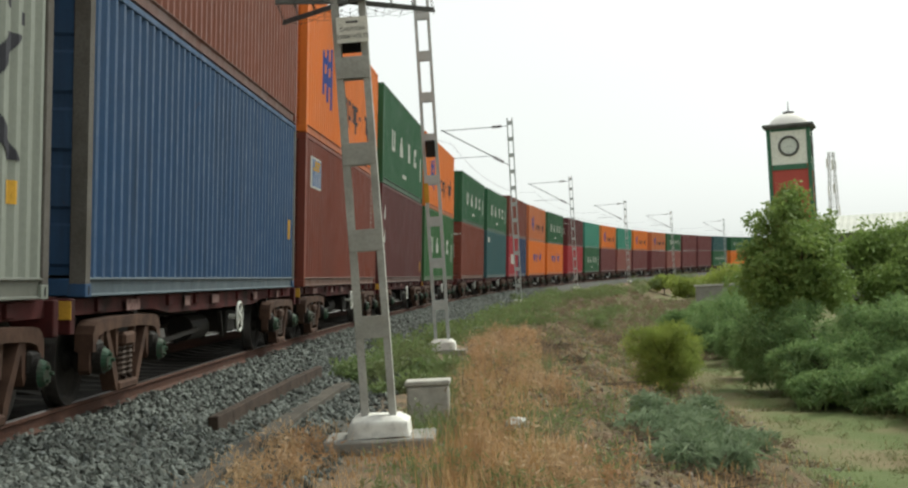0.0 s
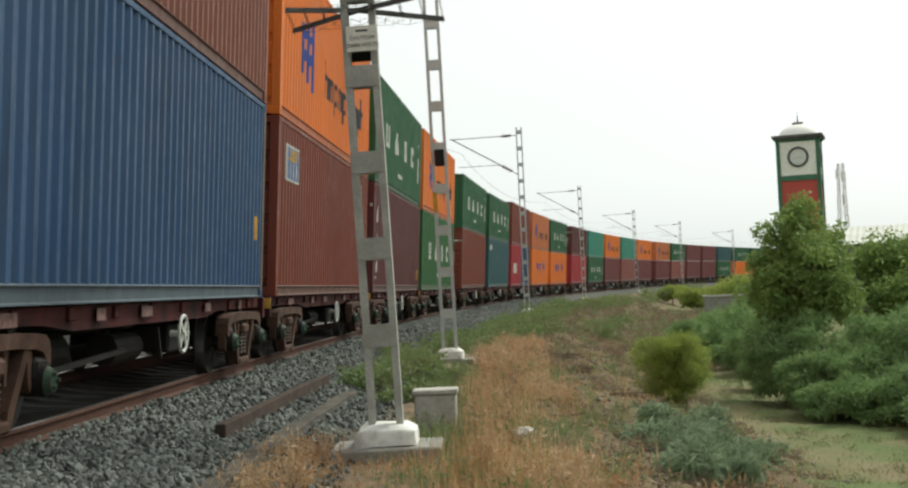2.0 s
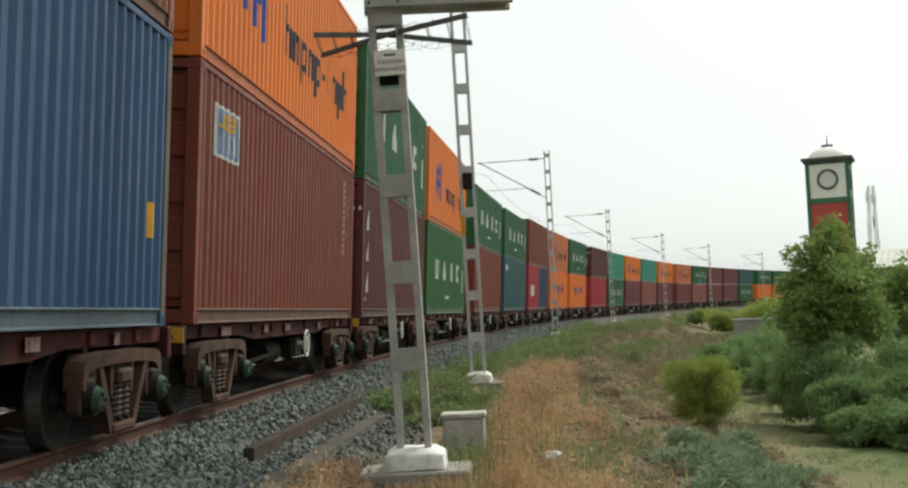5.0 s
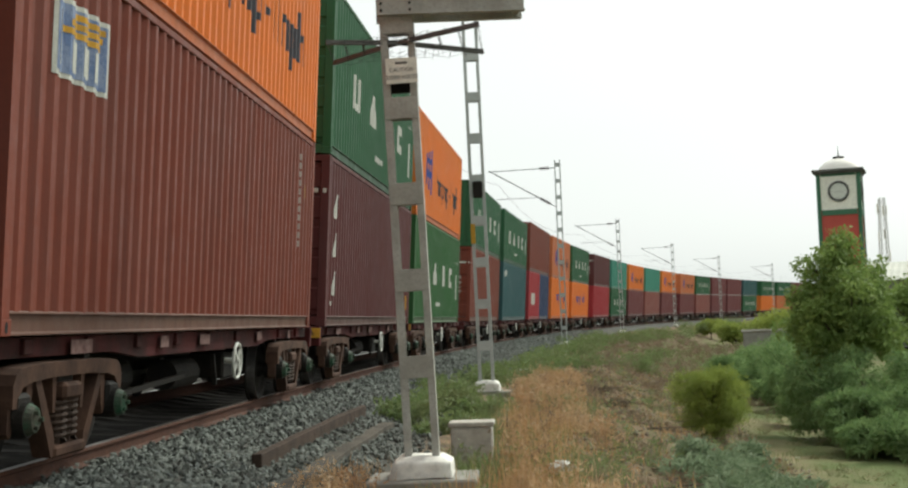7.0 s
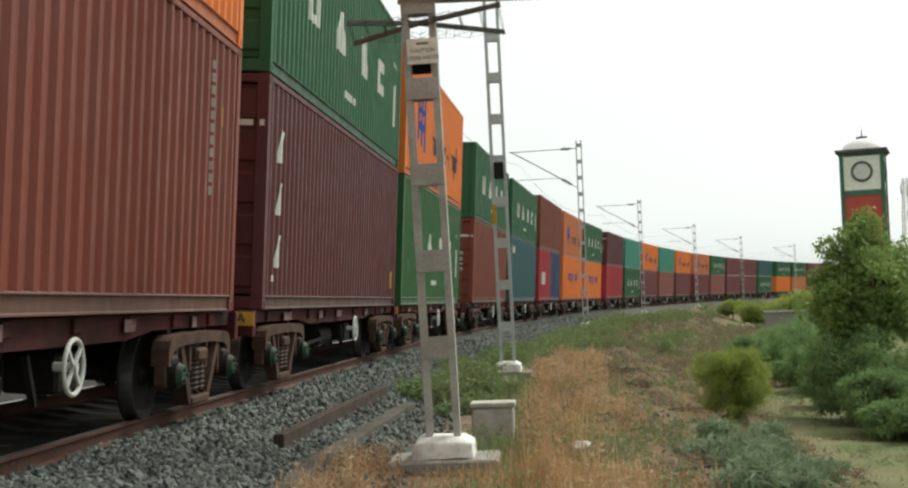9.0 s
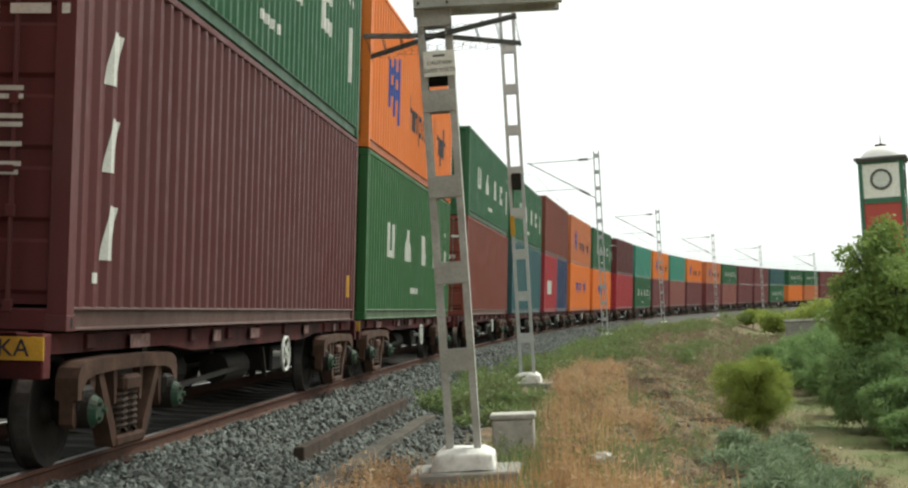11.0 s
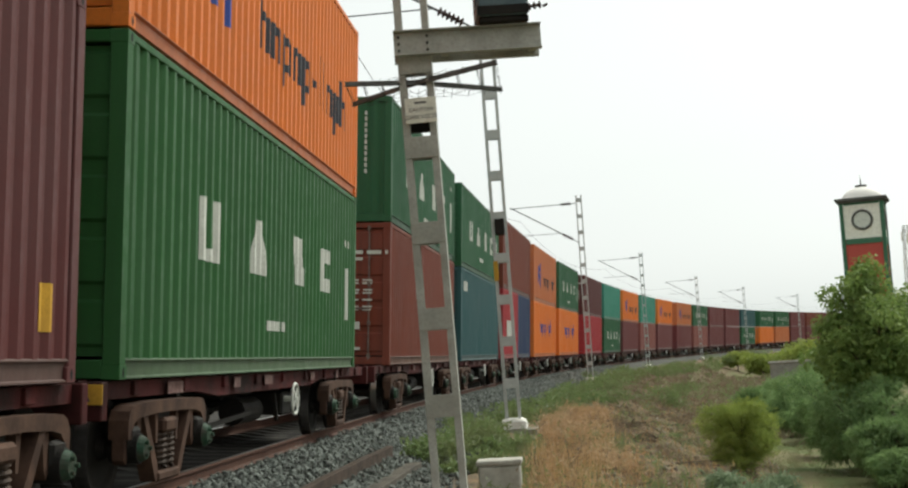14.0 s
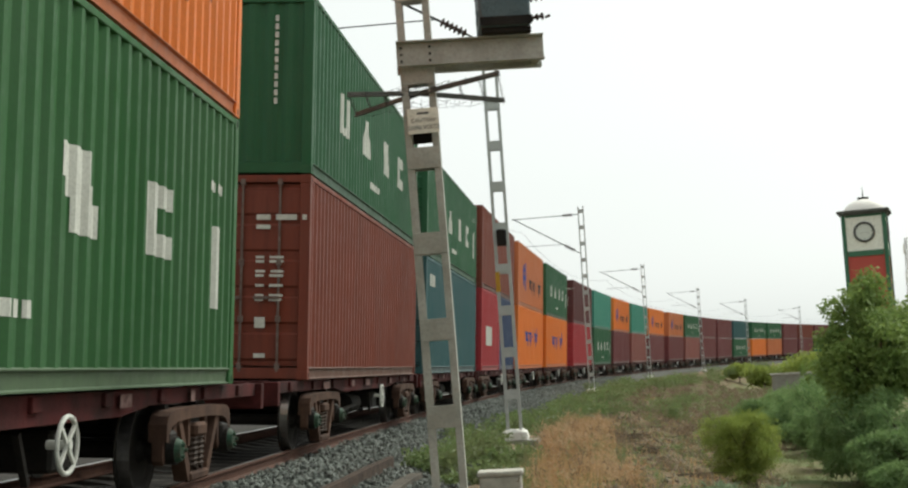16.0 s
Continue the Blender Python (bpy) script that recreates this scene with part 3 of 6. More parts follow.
def panel_marks():
    return [("panel", ("panel",), lambda bm: patch(bm, 1, -5.32, -4.1, 1.92, 2.53), M_WHITE),
            ("panel_field", ("field",), lambda bm: patch(bm, 1, -5.27, -4.15, 1.96, 2.49, 0.008), surface("panel_blue_grey", (0.12, 0.18, 0.34), (0.25, 0.3, 0.42), 6, 0.6))] + [
            ("panel_band", ("band", k), (lambda bm, k=k: patch(bm, 1, -5.1 + 0.1 * k, -4.25 + 0.03 * k, 2.27 + 0.07 * k, 2.32 + 0.07 * k, 0.012)), M_YELLOW) for k in range(3)] + [
            ("panel_stroke", ("strokes", k), (lambda bm, k=k, w=w, h=h: patch(bm, 1, -5.22 + 0.26 * k, -5.22 + 0.26 * k + w, 2.0, 2.0 + h, 0.012)), M_WHITE) for k, (w, h) in enumerate(((0.08, 0.42), (0.17, 0.24), (0.19, 0.24), (0.17, 0.24)))]


def yellow_tag(z=0.36):
    return [("yellow_label", ("tag", z), lambda bm: patch(bm, 1, 5.35, 5.6, z, z + 0.34), M_YELLOW)]


def torn_panels():
    return [("torn_panel", ("torn", k), (lambda bm, z=z, w=w: slant(bm, -5.27, -5.15, z, z + 0.42, w)), M_WHITE) for k, (z, w) in enumerate(((1.87, 0.24), (1.2, 0.21), (0.53, 0.22)))] + [
        ("small_label", ("tiny",), lambda bm: patch(bm, 1, -5.58, -5.5, 0.35, 0.43), M_WHITE)]


def end_plate(bm, x, z, w, h):
    y = -LONG / 2 - 0.004
    bm.faces.new([bm.verts.new(v) for v in ((x, y, z), (x + w, y, z), (x + w, y, z + h), (x, y, z + h))])


def door_bars(high=HIGH):
    rows = [(2.25, 0.075, (0.2, 0.3, 0.06)), (2.12, 0.06, (0.2,)), (1.7, 0.035, (0.12, 0.2)), (1.64, 0.035, (0.12, 0.2)), (1.5, 0.035, (0.14, 0.18)), (1.44, 0.035, (0.12, 0.2)),
            (1.3, 0.035, (0.12, 0.2)), (1.16, 0.035, (0.12, 0.2)), (1.1, 0.035, (0.12, 0.18)), (0.72, 0.15, (0.15,)), (0.3, 0.06, (0.16,))]
    out = []
    for z, h, ws in rows:
        x = 0.45
        for w in ws:
            out.append(("door_marking", ("door_bar", high, z, x), (lambda bm, x=x, z=z, w=w, h=h: end_plate(bm, x, z, w, h)), M_WHITE))
            x += w + 0.08
    return out


def end_column():
    return [("door_marking", ("end_column", k), (lambda bm, k=k: end_plate(bm, 0.66, 2.2 - 0.12 * k, 0.05, 0.085)), M_WHITE) for k in range(11)]


def far_column(z=2.5, n=11):
    return [("number_mark", ("far_column", z, k), (lambda bm, k=k: patch(bm, 1, 4.95, 5.0, z - 0.13 * k, z - 0.13 * k + 0.09)), M_FADED_WHITE) for k in range(n)] + [
        ("yellow_label", ("tag_e",), lambda bm: patch(bm, 1, 5.32, 5.45, 1.95, 2.15), M_YELLOW)]


def short_bars(k, y, z, widths, h):
    return [("marking", ("short", k, n), (lambda bm, n=n: patch(bm, 1, y + sum(widths[:n]) + 0.06 * n, y + sum(widths[:n + 1]) + 0.06 * n, z, z + h)), M_WHITE) for n in range(len(widths))]


def dark_figure():
    def make(bm):
        patch(bm, 1, 4.2, 4.62, 1.05, 2.0)
        slant(bm, 4.65, 5.25, 1.5, 2.0, 0.26, 0.006)
        slant(bm, 4.65, 5.25, 1.5, 1.05, 0.26, 0.008)
    return [("small_marking", ("column_w", k), (lambda bm, k=k: patch(bm, 1, 5.05, 5.21, 2.62 - 0.22 * k, 2.76 - 0.22 * k)), M_INK) for k in range(3)] + [
            ("small_marking", ("column_w2", k), (lambda bm, k=k: patch(bm, 1, 5.4, 5.5, 2.5 - 0.4 * k, 2.6 - 0.4 * k)), M_INK) for k in range(2)] + [
            ("dark_marking", ("figure",), make, M_INK), ("yellow_label", ("tag_w",), lambda bm: patch(bm, 1, 5.18, 5.32, 0.72, 0.9), M_YELLOW)]


# ---- flat wagons ----
def side_sill(bm, sign, y0, y1):
    # fish-bellied outer sill with stake pockets
    x = sign * 1.12
    lo, hi = sorted((x - sign * 0.09, x))
    prism(bm, [(y0, 0.985), (y0, 0.84), (-3.4, 0.84), (-2.6, 0.77), (2.6, 0.77), (3.4, 0.84), (y1, 0.84), (y1, 0.985)], lo, hi)
    for k in range(9):
        y = y0 + 0.9 + k * (y1 - y0 - 1.8) / 8
        a, b = sorted((x - sign * 0.01, x + sign * 0.035))
        box(bm, a, b, y - 0.09, y + 0.09, 0.86, 0.975, 0.008)


def centre_sill(bm, y0, y1):
    box(bm, -0.24, 0.24, y0, y1, 0.62, 0.97)
    for y in np.arange(-4, 4.1, 1.6):
        box(bm, -1.1, 1.1, y - 0.06, y + 0.06, 0.78, 0.96)
    for y in (-4.83, 4.83):
        box(bm, -1.1, 1.1, y - 0.2, y + 0.2, 0.84, 0.975)


def headstock(bm, y):
    box(bm, -1.2, 1.2, y - 0.07, y + 0.07, 0.68, 0.99, 0.01)
    for x in (-0.9, 0.9):
        box(bm, x - 0.12, x + 0.12, y - 0.1, y + 0.1, 0.99, 1.0, 0.0)


def brake_gear(bm):
    tube(bm, (0.45, -1.9, 0.52), (0.45, -1.2, 0.52), 0.2, seg=14)
    tube(bm, (0.72, -0.4, 0.5), (0.72, 0.6, 0.5), 0.17, seg=14)
    box(bm, 0.5, 0.95, 1.5, 2.1, 0.38, 0.7, 0.03)
    bar(bm, (0.2, -3.6, 0.45), (0.2, 3.6, 0.5), 0.05, 0.05)
    bar(bm, (0.95, -2.6, 0.42), (0.95, -0.4, 0.5), 0.04, 0.05)
    bar(bm, (1.0, 0.7, 0.72), (1.0, 0.9, 0.35), 0.05, 0.05)
    box(bm, -0.8, -0.3, -1.0, 0.4, 0.4, 0.72, 0.03)


def hand_wheel(bm):
    ring(bm, (0, 0, 0), (1, 0, 0), 0.205, 0.019, 28, 8)
    for k in range(4):
        a = math.pi / 4 + k * math.pi / 2
        bar(bm, (0, 0, 0), (0, 0.2 * math.cos(a), 0.2 * math.sin(a)), 0.022, 0.03)
    tube(bm, (-0.15, 0, 0), (0.03, 0, 0), 0.035, seg=10)


def bolster(bm):
    box(bm, -1.15, 1.15, -0.2, 0.2, 0.52, 0.8, 0.03)
    box(bm, -0.35, 0.35, -0.3, 0.3, 0.78, 0.86, 0.02)
    for y in (-0.55, 0.55):
        bar(bm, (-0.7, y, 0.38), (0.7, y, 0.38), 0.09, 0.12)
        for x in (-0.8, 0.8):
            box(bm, x - 0.05, x + 0.05, y - 0.08, y + 0.08, 0.25, 0.6, 0.02)


def bogie_frame(bm):
    # cast side frame: slim top chord rounded down over the axle boxes, raking ties to the spring seat; plane x = 0 is its middle
    h = 0.05
    top = [(1.2, 0.5), (1.2, 0.66), (1.15, 0.735), (1.06, 0.775), (0.9, 0.79), (0.4, 0.8)]
    under = [(0.4, 0.69), (0.86, 0.67), (1.02, 0.64), (1.09, 0.58), (1.1, 0.5)]
    prism(bm, [(-y, z) for y, z in top] + top[::-1] + under[::-1] + [(-y, z) for y, z in under], -h - 0.035, h + 0.035)
    for s in (1, -1):
        f = lambda pts: [(s * y, z) for y, z in (pts if s > 0 else pts[::-1])]
        prism(bm, f([(1.1, 0.5), (1.11, 0.32), (1.15, 0.29), (1.2, 0.33), (1.2, 0.5)]), -h, h)
        prism(bm, f([(0.74, 0.69), (0.79, 0.4), (0.83, 0.33), (0.88, 0.38), (0.86, 0.69)]), -h, h)
        prism(bm, f([(0.65, 0.69), (0.33, 0.24), (0.3, 0.09), (0.38, 0.09), (0.75, 0.67)]), -h - 0.02, h + 0.02)
        prism(bm, f([(0.27, 0.7), (0.28, 0.42), (0.33, 0.42), (0.36, 0.7)]), -h, h)
    box(bm, -h - 0.04, h + 0.04, -0.34, 0.34, 0.08, 0.17, 0.02)
    box(bm, -h - 0.02, h + 0.05, -0.2, 0.2, 0.5, 0.64, 0.03)


def coil_spring(bm):
    """One coil of the nest, wound round an upright core."""
    turns, per, sides, R0, r = 6, 12, 5, 0.088, 0.02
    rows = []
    for k in range(turns * per + 1):
        a = 2 * math.pi * k / per
        z = 0.19 + 0.3 * k / (turns * per)
        out = Vector((math.cos(a), math.sin(a), 0))
        rows.append([bm.verts.new(out * (R0 + r * math.cos(q)) + Vector((0, 0, z + r * math.sin(q)))) for q in [2 * math.pi * i / sides for i in range(sides)]])
    for p, q in zip(rows, rows[1:]):
        for i in range(sides):
            bm.faces.new((p[i], q[i], q[(i + 1) % sides], p[(i + 1) % sides]))
    tube(bm, (0, 0, 0.17), (0, 0, 0.51), 0.055, seg=10)


def bearing(bm):
    box(bm, -0.09, 0.09, -0.14, 0.14, 0.4, 0.6, 0.03)
    tube(bm, (-0.12, 0, 0.42), (0.13, 0, 0.42), 0.13, seg=18)


def bearing_cap(bm):
    tube(bm, (0.13, 0, 0.42), (0.18, 0, 0.42), 0.115, 0.09, seg=18)
    for k in range(3):
        a = 2 * math.pi * k / 3
        tube(bm, (0.18, 0.06 * math.cos(a), 0.42 + 0.06 * math.sin(a)), (0.21, 0.06 * math.cos(a), 0.42 + 0.06 * math.sin(a)), 0.018, seg=6)


def wheelset(bm):
    """Axle and two wheels about the origin, with tread, flange, web and hub."""
    seg = 32
    prof = [(-0.09, 0.0), (-0.09, 0.09), (-0.03, 0.12), (-0.02, 0.33), (-0.055, 0.36), (-0.065, 0.42), (0.05, 0.418), (0.062, 0.447), (0.075, 0.445), (0.075, 0.36), (0.03, 0.33), (0.03, 0.12), (0.09, 0.09), (0.09, 0.0)]
    for sx in (1, -1):
        rows = []
        for i in range(seg):
            a = 2 * math.pi * i / seg
            rows.append([bm.verts.new((sx * 0.875 - sx * x, r * math.cos(a), r * math.sin(a))) for x, r in prof])
        for i in range(seg):
            for j in range(len(prof) - 1):
                q = (rows[i][j], rows[i][j + 1], rows[(i + 1) % seg][j + 1], rows[(i + 1) % seg][j])
                f = bm.faces.new(q)
                f.material_index = 1 if j == 5 else 0
    tube(bm, (-1.1, 0, 0), (1.1, 0, 0), 0.08, seg=14)


def coupler(bm, y0, y1):
    s = 1 if y1 > y0 else -1
    box(bm, -0.09, 0.09, min(y0, y1), max(y0, y1), 0.72, 0.9, 0.02)
    box(bm, -0.17, 0.17, min(y1 - s * 0.22, y1), max(y1 - s * 0.22, y1), 0.66, 0.95, 0.04)
    tube(bm, (0.35, y0, 0.6), (0.42, y1, 0.35), 0.028, seg=8)


def plate_letters(text, size, mat, parent, m):
    cu = bpy.data.curves.new("letters", "FONT")
    cu.body, cu.size, cu.extrude, cu.align_x, cu.align_y = text, size, 0.002, "CENTER", "CENTER"
    tmp = new("letters", cu)
    me = bpy.data.meshes.new_from_object(tmp.evaluated_get(bpy.context.evaluated_depsgraph_get()))
    bpy.data.objects.remove(tmp)
    return part_of("letters", me, mat, parent, m=m)


def wagon(lead, tail, plate):
    """Flat wagon. lead, tail: overhang beyond the container at its near and far end. Origin: track centre at rail level, below the container's middle."""
    y0, y1 = -LONG / 2 - lead, LONG / 2 + tail
    w = empty("flat_wagon")
    for sg in (1, -1):
        part_of("side_sill", coloured(("side_sill", sg, lead, tail), lambda bm: side_sill(bm, sg, y0 + 0.14, y1 - 0.14), M_FRAME), None, w)
    part_of("centre_sill", coloured(("centre_sill", lead, tail), lambda bm: centre_sill(bm, y0, y1), M_DARK), None, w)
    for y in (y0 + 0.07, y1 - 0.07):
        part_of("headstock", coloured(("headstock", round(y, 3)), lambda bm: headstock(bm, y), M_FRAME), None, w)
    part_of("brake_gear", coloured(("brake_gear",), brake_gear, M_DARK), None, w)
    part_of("hand_wheel", coloured(("hand_wheel",), hand_wheel, M_WHITE), None, w, "white-painted spoked hand wheel", m=Matrix.Translation((1.2, 1.15, 0.62)))
    part_of("coupler", coloured(("coupler", lead), lambda bm: coupler(bm, y0 + 0.1, y0 - (0.25 if lead < 1 else 0.5)), M_DARK), None, w)
    part_of("coupler", coloured(("coupler", tail, 2), lambda bm: coupler(bm, y1 - 0.1, y1 + (0.25 if tail < 1 else 0.5)), M_DARK), None, w)
    for yb in (-4.62, 4.83):
        b = part_of("bogie", coloured(("bogie",), bolster, M_DARK), None, w, m=Matrix.Translation((0, yb, 0)))
        for sx in (1, -1):
            part_of("side_frame", coloured(("side_frame",), bogie_frame, M_CAST), None, b, m=Matrix.Translation((sx * 1.13, 0, 0)))
            for yc in (-0.115, 0.115):
                part_of("spring", coloured(("spring",), coil_spring, M_SPRING), None, b, m=Matrix.Translation((sx * 1.11, yc, 0)))
            for ya in (-1, 1):
                part_of("axle_box", coloured(("axle_box",), bearing, M_DARK), None, b, m=Matrix.Translation((sx * 1.13, ya, 0)) @ Matrix.Diagonal((sx, 1, 1, 1)))
                if sx > 0:
                    part_of("axle_cap", coloured(("axle_cap",), bearing_cap, M_CAP), None, b, "green-painted bearing cap", m=Matrix.Translation((1.13, ya, 0)))
        for ya in (-1, 1):
            me = coloured(("wheelset",), wheelset, M_DARK)
            if len(me.materials) < 2:
                me.materials.append(M_TREAD)
            part_of("wheelset", me, None, b, m=Matrix.Translation((0, ya, 0.42)))
    # stencilled marks and small white plates on the sill
    for y, wd in ((-4.3, 0.5), (-1.9, 0.28), (-0.3, 0.42), (2.6, 0.3), (4.7, 0.16)):
        part_of("sill_label", coloured(("sill_label", wd), lambda bm: box(bm, 0, 0.004, -wd / 2, wd / 2, -0.055, 0.055), M_FADED), None, w, m=Matrix.Translation((1.157, y, 0.9)))
    if plate:
        p = part_of("end_plate", coloured(("end_plate",), lambda bm: box(bm, -0.21, 0.21, -0.008, 0.008, -0.08, 0.08, 0.003), M_YELLOW), None, w, "yellow plate with black letters",
                    m=Matrix.Translation((1.0, y0 - 0.012, 0.89)))
        plate_letters("KA", 0.17, M_INK, p, pose(0, -0.011, 0, 90, 0, 0))
    return tagged(w, "low flat container wagon with rusty red underframe on two bogies", "wagon", "wagons of the freight train")


M_SPRING = surface("greasy_spring_steel", (0.075, 0.05, 0.038), (0.035, 0.025, 0.02), 6, 0.7)
M_FADED = surface("faded_stencil_paint", (0.22, 0.14, 0.13), (0.1, 0.05, 0.045), 12, 0.8, bump=0.1)

C_ = "corrugated steel shipping container"
# lower (list: two short ones) and upper box of each wagon, from the nearest on
STACKS = [
    (("white", dark_figure(), f"grey-white {C_} with a dark emblem"), ("brown", (), f"brown {C_} on top of another")),
    (("blue", yellow_tag(0.84), f"weathered blue {C_} with rust scrapes"), ("terracotta", (), f"terracotta red {C_} on top of a blue one")),
    (("brown", panel_marks() + far_column(), f"red-brown {C_} with a blue and yellow panel"), ("orange", script(), f"orange {C_} with a blue emblem")),
    (("maroon", torn_panels() + door_bars() + yellow_tag(), f"maroon {C_} with three torn white panels"), ("green", blocks(), f"dark green {C_} with white figures")),
    (("lime", blocks(), f"grass-green {C_} with large white figures"), ("orange", script(), f"bright orange {C_} with blue emblem")),
    (("brown", door_bars(), f"red-brown {C_} with lettered doors"), ("green", blocks(LOW) + end_column(), f"dark green {C_} with white figures")),
    (("petrol", short_bars(1, -5.3, 2.2, (0.3, 0.35, 0.3), 0.3), f"dark petrol-blue {C_}"), ("green", blocks(LOW), f"dark green {C_} with white figures")),
    ((("red", short_bars(2, -1.6, 0.9, (0.25, 0.6, 0.5, 0.45), 0.7), "short red container with white marks"), ("navy", (), "short dark blue shipping container")), ("brown", (), f"brown {C_} on top of two short ones")),
    (("orange", script(emblem=False), f"orange {C_} with blue marks"), ("faded_orange", script(), f"faded orange {C_}")),
    (("orange", script(emblem=False), f"orange {C_} with blue marks"), ("green", blocks(), f"green {C_} with white figures")),
    (("red", (), f"red {C_}"), ("maroon", door_bars(), f"maroon {C_}")),
    (("green", blocks(), f"green {C_} with white figures"), ("teal", (), f"bright teal {C_}")),
    (("hazy_maroon", (), f"hazy maroon {C_}"), ("orange", script(), f"orange {C_} with dark marks")),
    (("rose", (), f"faded pink-red {C_}"), ("teal", (), f"bright teal {C_}")),
    (("hazy_maroon", (), f"hazy maroon {C_}"), ("orange", script(), f"orange {C_} with dark marks")),
    (("hazy_maroon", (), f"hazy maroon {C_}"), ("faded_orange", script(), f"faded orange {C_} with dark marks")),
    (("rose", (), f"faded pink-red {C_}"), ("green", blocks(), f"green {C_} with white figures")),
    (("hazy_maroon", (), f"hazy maroon {C_}"), ("hazy_maroon", (), f"hazy maroon {C_}")),
    (("hazy_maroon", (), f"hazy maroon {C_}"), ("hazy_maroon", (), f"hazy maroon {C_}")),
    (("green", blocks(), f"green {C_} with white figures"), ("petrol", (), f"dark petrol-green {C_}")),
    (("orange", (), f"orange {C_}"), ("green", blocks(), f"green {C_} with white figures")),
    (("faded_orange", (), f"faded orange {C_}"), ("green", blocks(), f"green {C_} with white figures")),
    (("hazy_maroon", (), f"hazy maroon {C_}"), ("hazy_maroon", (), f"hazy maroon {C_}")),
    (("hazy_maroon", (), f"hazy maroon {C_}"), ("brown", (), f"brown {C_}")),
    (("green", (), f"green {C_}"), ("hazy_maroon", (), f"hazy maroon {C_}")),
    (("brown", (), f"brown {C_}"), ("green", (), f"green {C_}")),
]
# where each container begins along the line when the clip starts
BEGINS = [-1.2, 12.0, 25.35, 39.0, 52.2] + [68.6 + j * 14.118 + (j // 5) * 2.29 for j in range(21)]
DECK = 1.0
MOVING = []


def couple_train():
    for i, (lower, upper) in enumerate(STACKS):
        s = BEGINS[i] + LONG / 2
        first, last = i % 5 == 0, i % 5 == 4
        near = i < 5
        lead = 1.7 if first else (0.35 if near else 0.7)
        tail = 1.7 if last else (0.35 if near else 0.7)
        w = wagon(lead, tail, i in (1, 2, 3, 4))
        MOVING.append((w, s, 0.0, 0.0, i))
        if isinstance(lower[0], tuple):
            for k, (col, marks, lab) in enumerate(lower):
                c = container(col, 6.058, HIGH, marks, label=lab)
                MOVING.append((c, s, -3.067 + 6.134 * k, DECK, i))
        else:
            MOVING.append((container(lower[0], LONG, HIGH, lower[1], post_mat=M_POST if lower[0] in ("blue", "white") else None, label=lower[2]), s, 0.0, DECK, i))
        hi = LOW if i in (5, 6) else HIGH
        MOVING.append((container(upper[0], LONG, hi, upper[1], door=i != 5, label=upper[2]), s, 0.0, DECK + HIGH + 0.02, i))
    for ob, *_ in MOVING:
        if ob["category"] == "container":
            ob["group"] = "containers on the freight train"


couple_train()


def gone(t):
    """Metres that the train has come nearer by t seconds."""
    return 1.77062699 * t + 0.0690546547 * t ** 2 + 0.00232263058 * t ** 3 - 0.0000885789855 * t ** 4


def motions():
    """The train rolls towards the camera and gathers speed; wheels turn with it."""
    seconds = [0.5 * k for k in range(33)]
    for ob, s, y, z, i in MOVING:
        every = seconds if i < 9 else seconds[::2]
        walk(ob, [(t, on_track(s - gone(t)) @ Matrix.Translation((0, y, z))) for t in every])
    spins = [0.0]
    t = 0.0
    while t < 16.0:
        if gone(t) - gone(spins[-1]) > 0.56:
            spins.append(round(t * FPS) / FPS)
        t += 1 / FPS
    spins.append(16.0)
    for ob, s, y, z, i in MOVING:
        if ob["category"] == "wagon" and i < 9:
            for b in ob.children:
                for q in b.children:
                    if q.name.startswith("wheelset"):
                        ya = q.matrix_basis.translation.y
                        walk(q, [(u, pose(0, ya, 0.42, math.degrees(gone(u) / 0.42))) for u in spins])


# ---- masts along the line ----
def batten_mast(height, width, depth, mat, pitch=0.92, thick=0.085):
    """Two channel legs laced with batten plates. Origin: foot."""
    parts = []
    for s in (1, -1):
        bm = bmesh.new()
        w, d, t = width / 2, depth / 2, 0.012
        out = [(w, -d), (w, d), (w - thick, d), (w - thick, d - t), (w - t, d - t), (w - t, t - d), (w - thick, t - d), (w - thick, -d)]
        lo, hi = [[bm.verts.new((s * x, y, z)) for x, y in out] for z in (0, height)]
        for i in range(8):
            j = (i + 1) % 8
            bm.faces.new((lo[i], lo[j], hi[j], hi[i]) if s > 0 else (lo[j], lo[i], hi[i], hi[j]))
        bm.faces.new(hi if s > 0 else hi[::-1])
        parts.append(("leg", bm))
    z = 0.86
    while z < height - 0.1:
        for s in (1, -1):
            bm = bmesh.new()
            y0, y1 = sorted((s * depth / 2, s * (depth / 2 + 0.01)))
            box(bm, -width / 2 + 0.004, width / 2 - 0.004, y0, y1, z, min(z + 0.22, height), 0.002)
            parts.append(("batten_plate", bm))
        z += pitch
    return parts


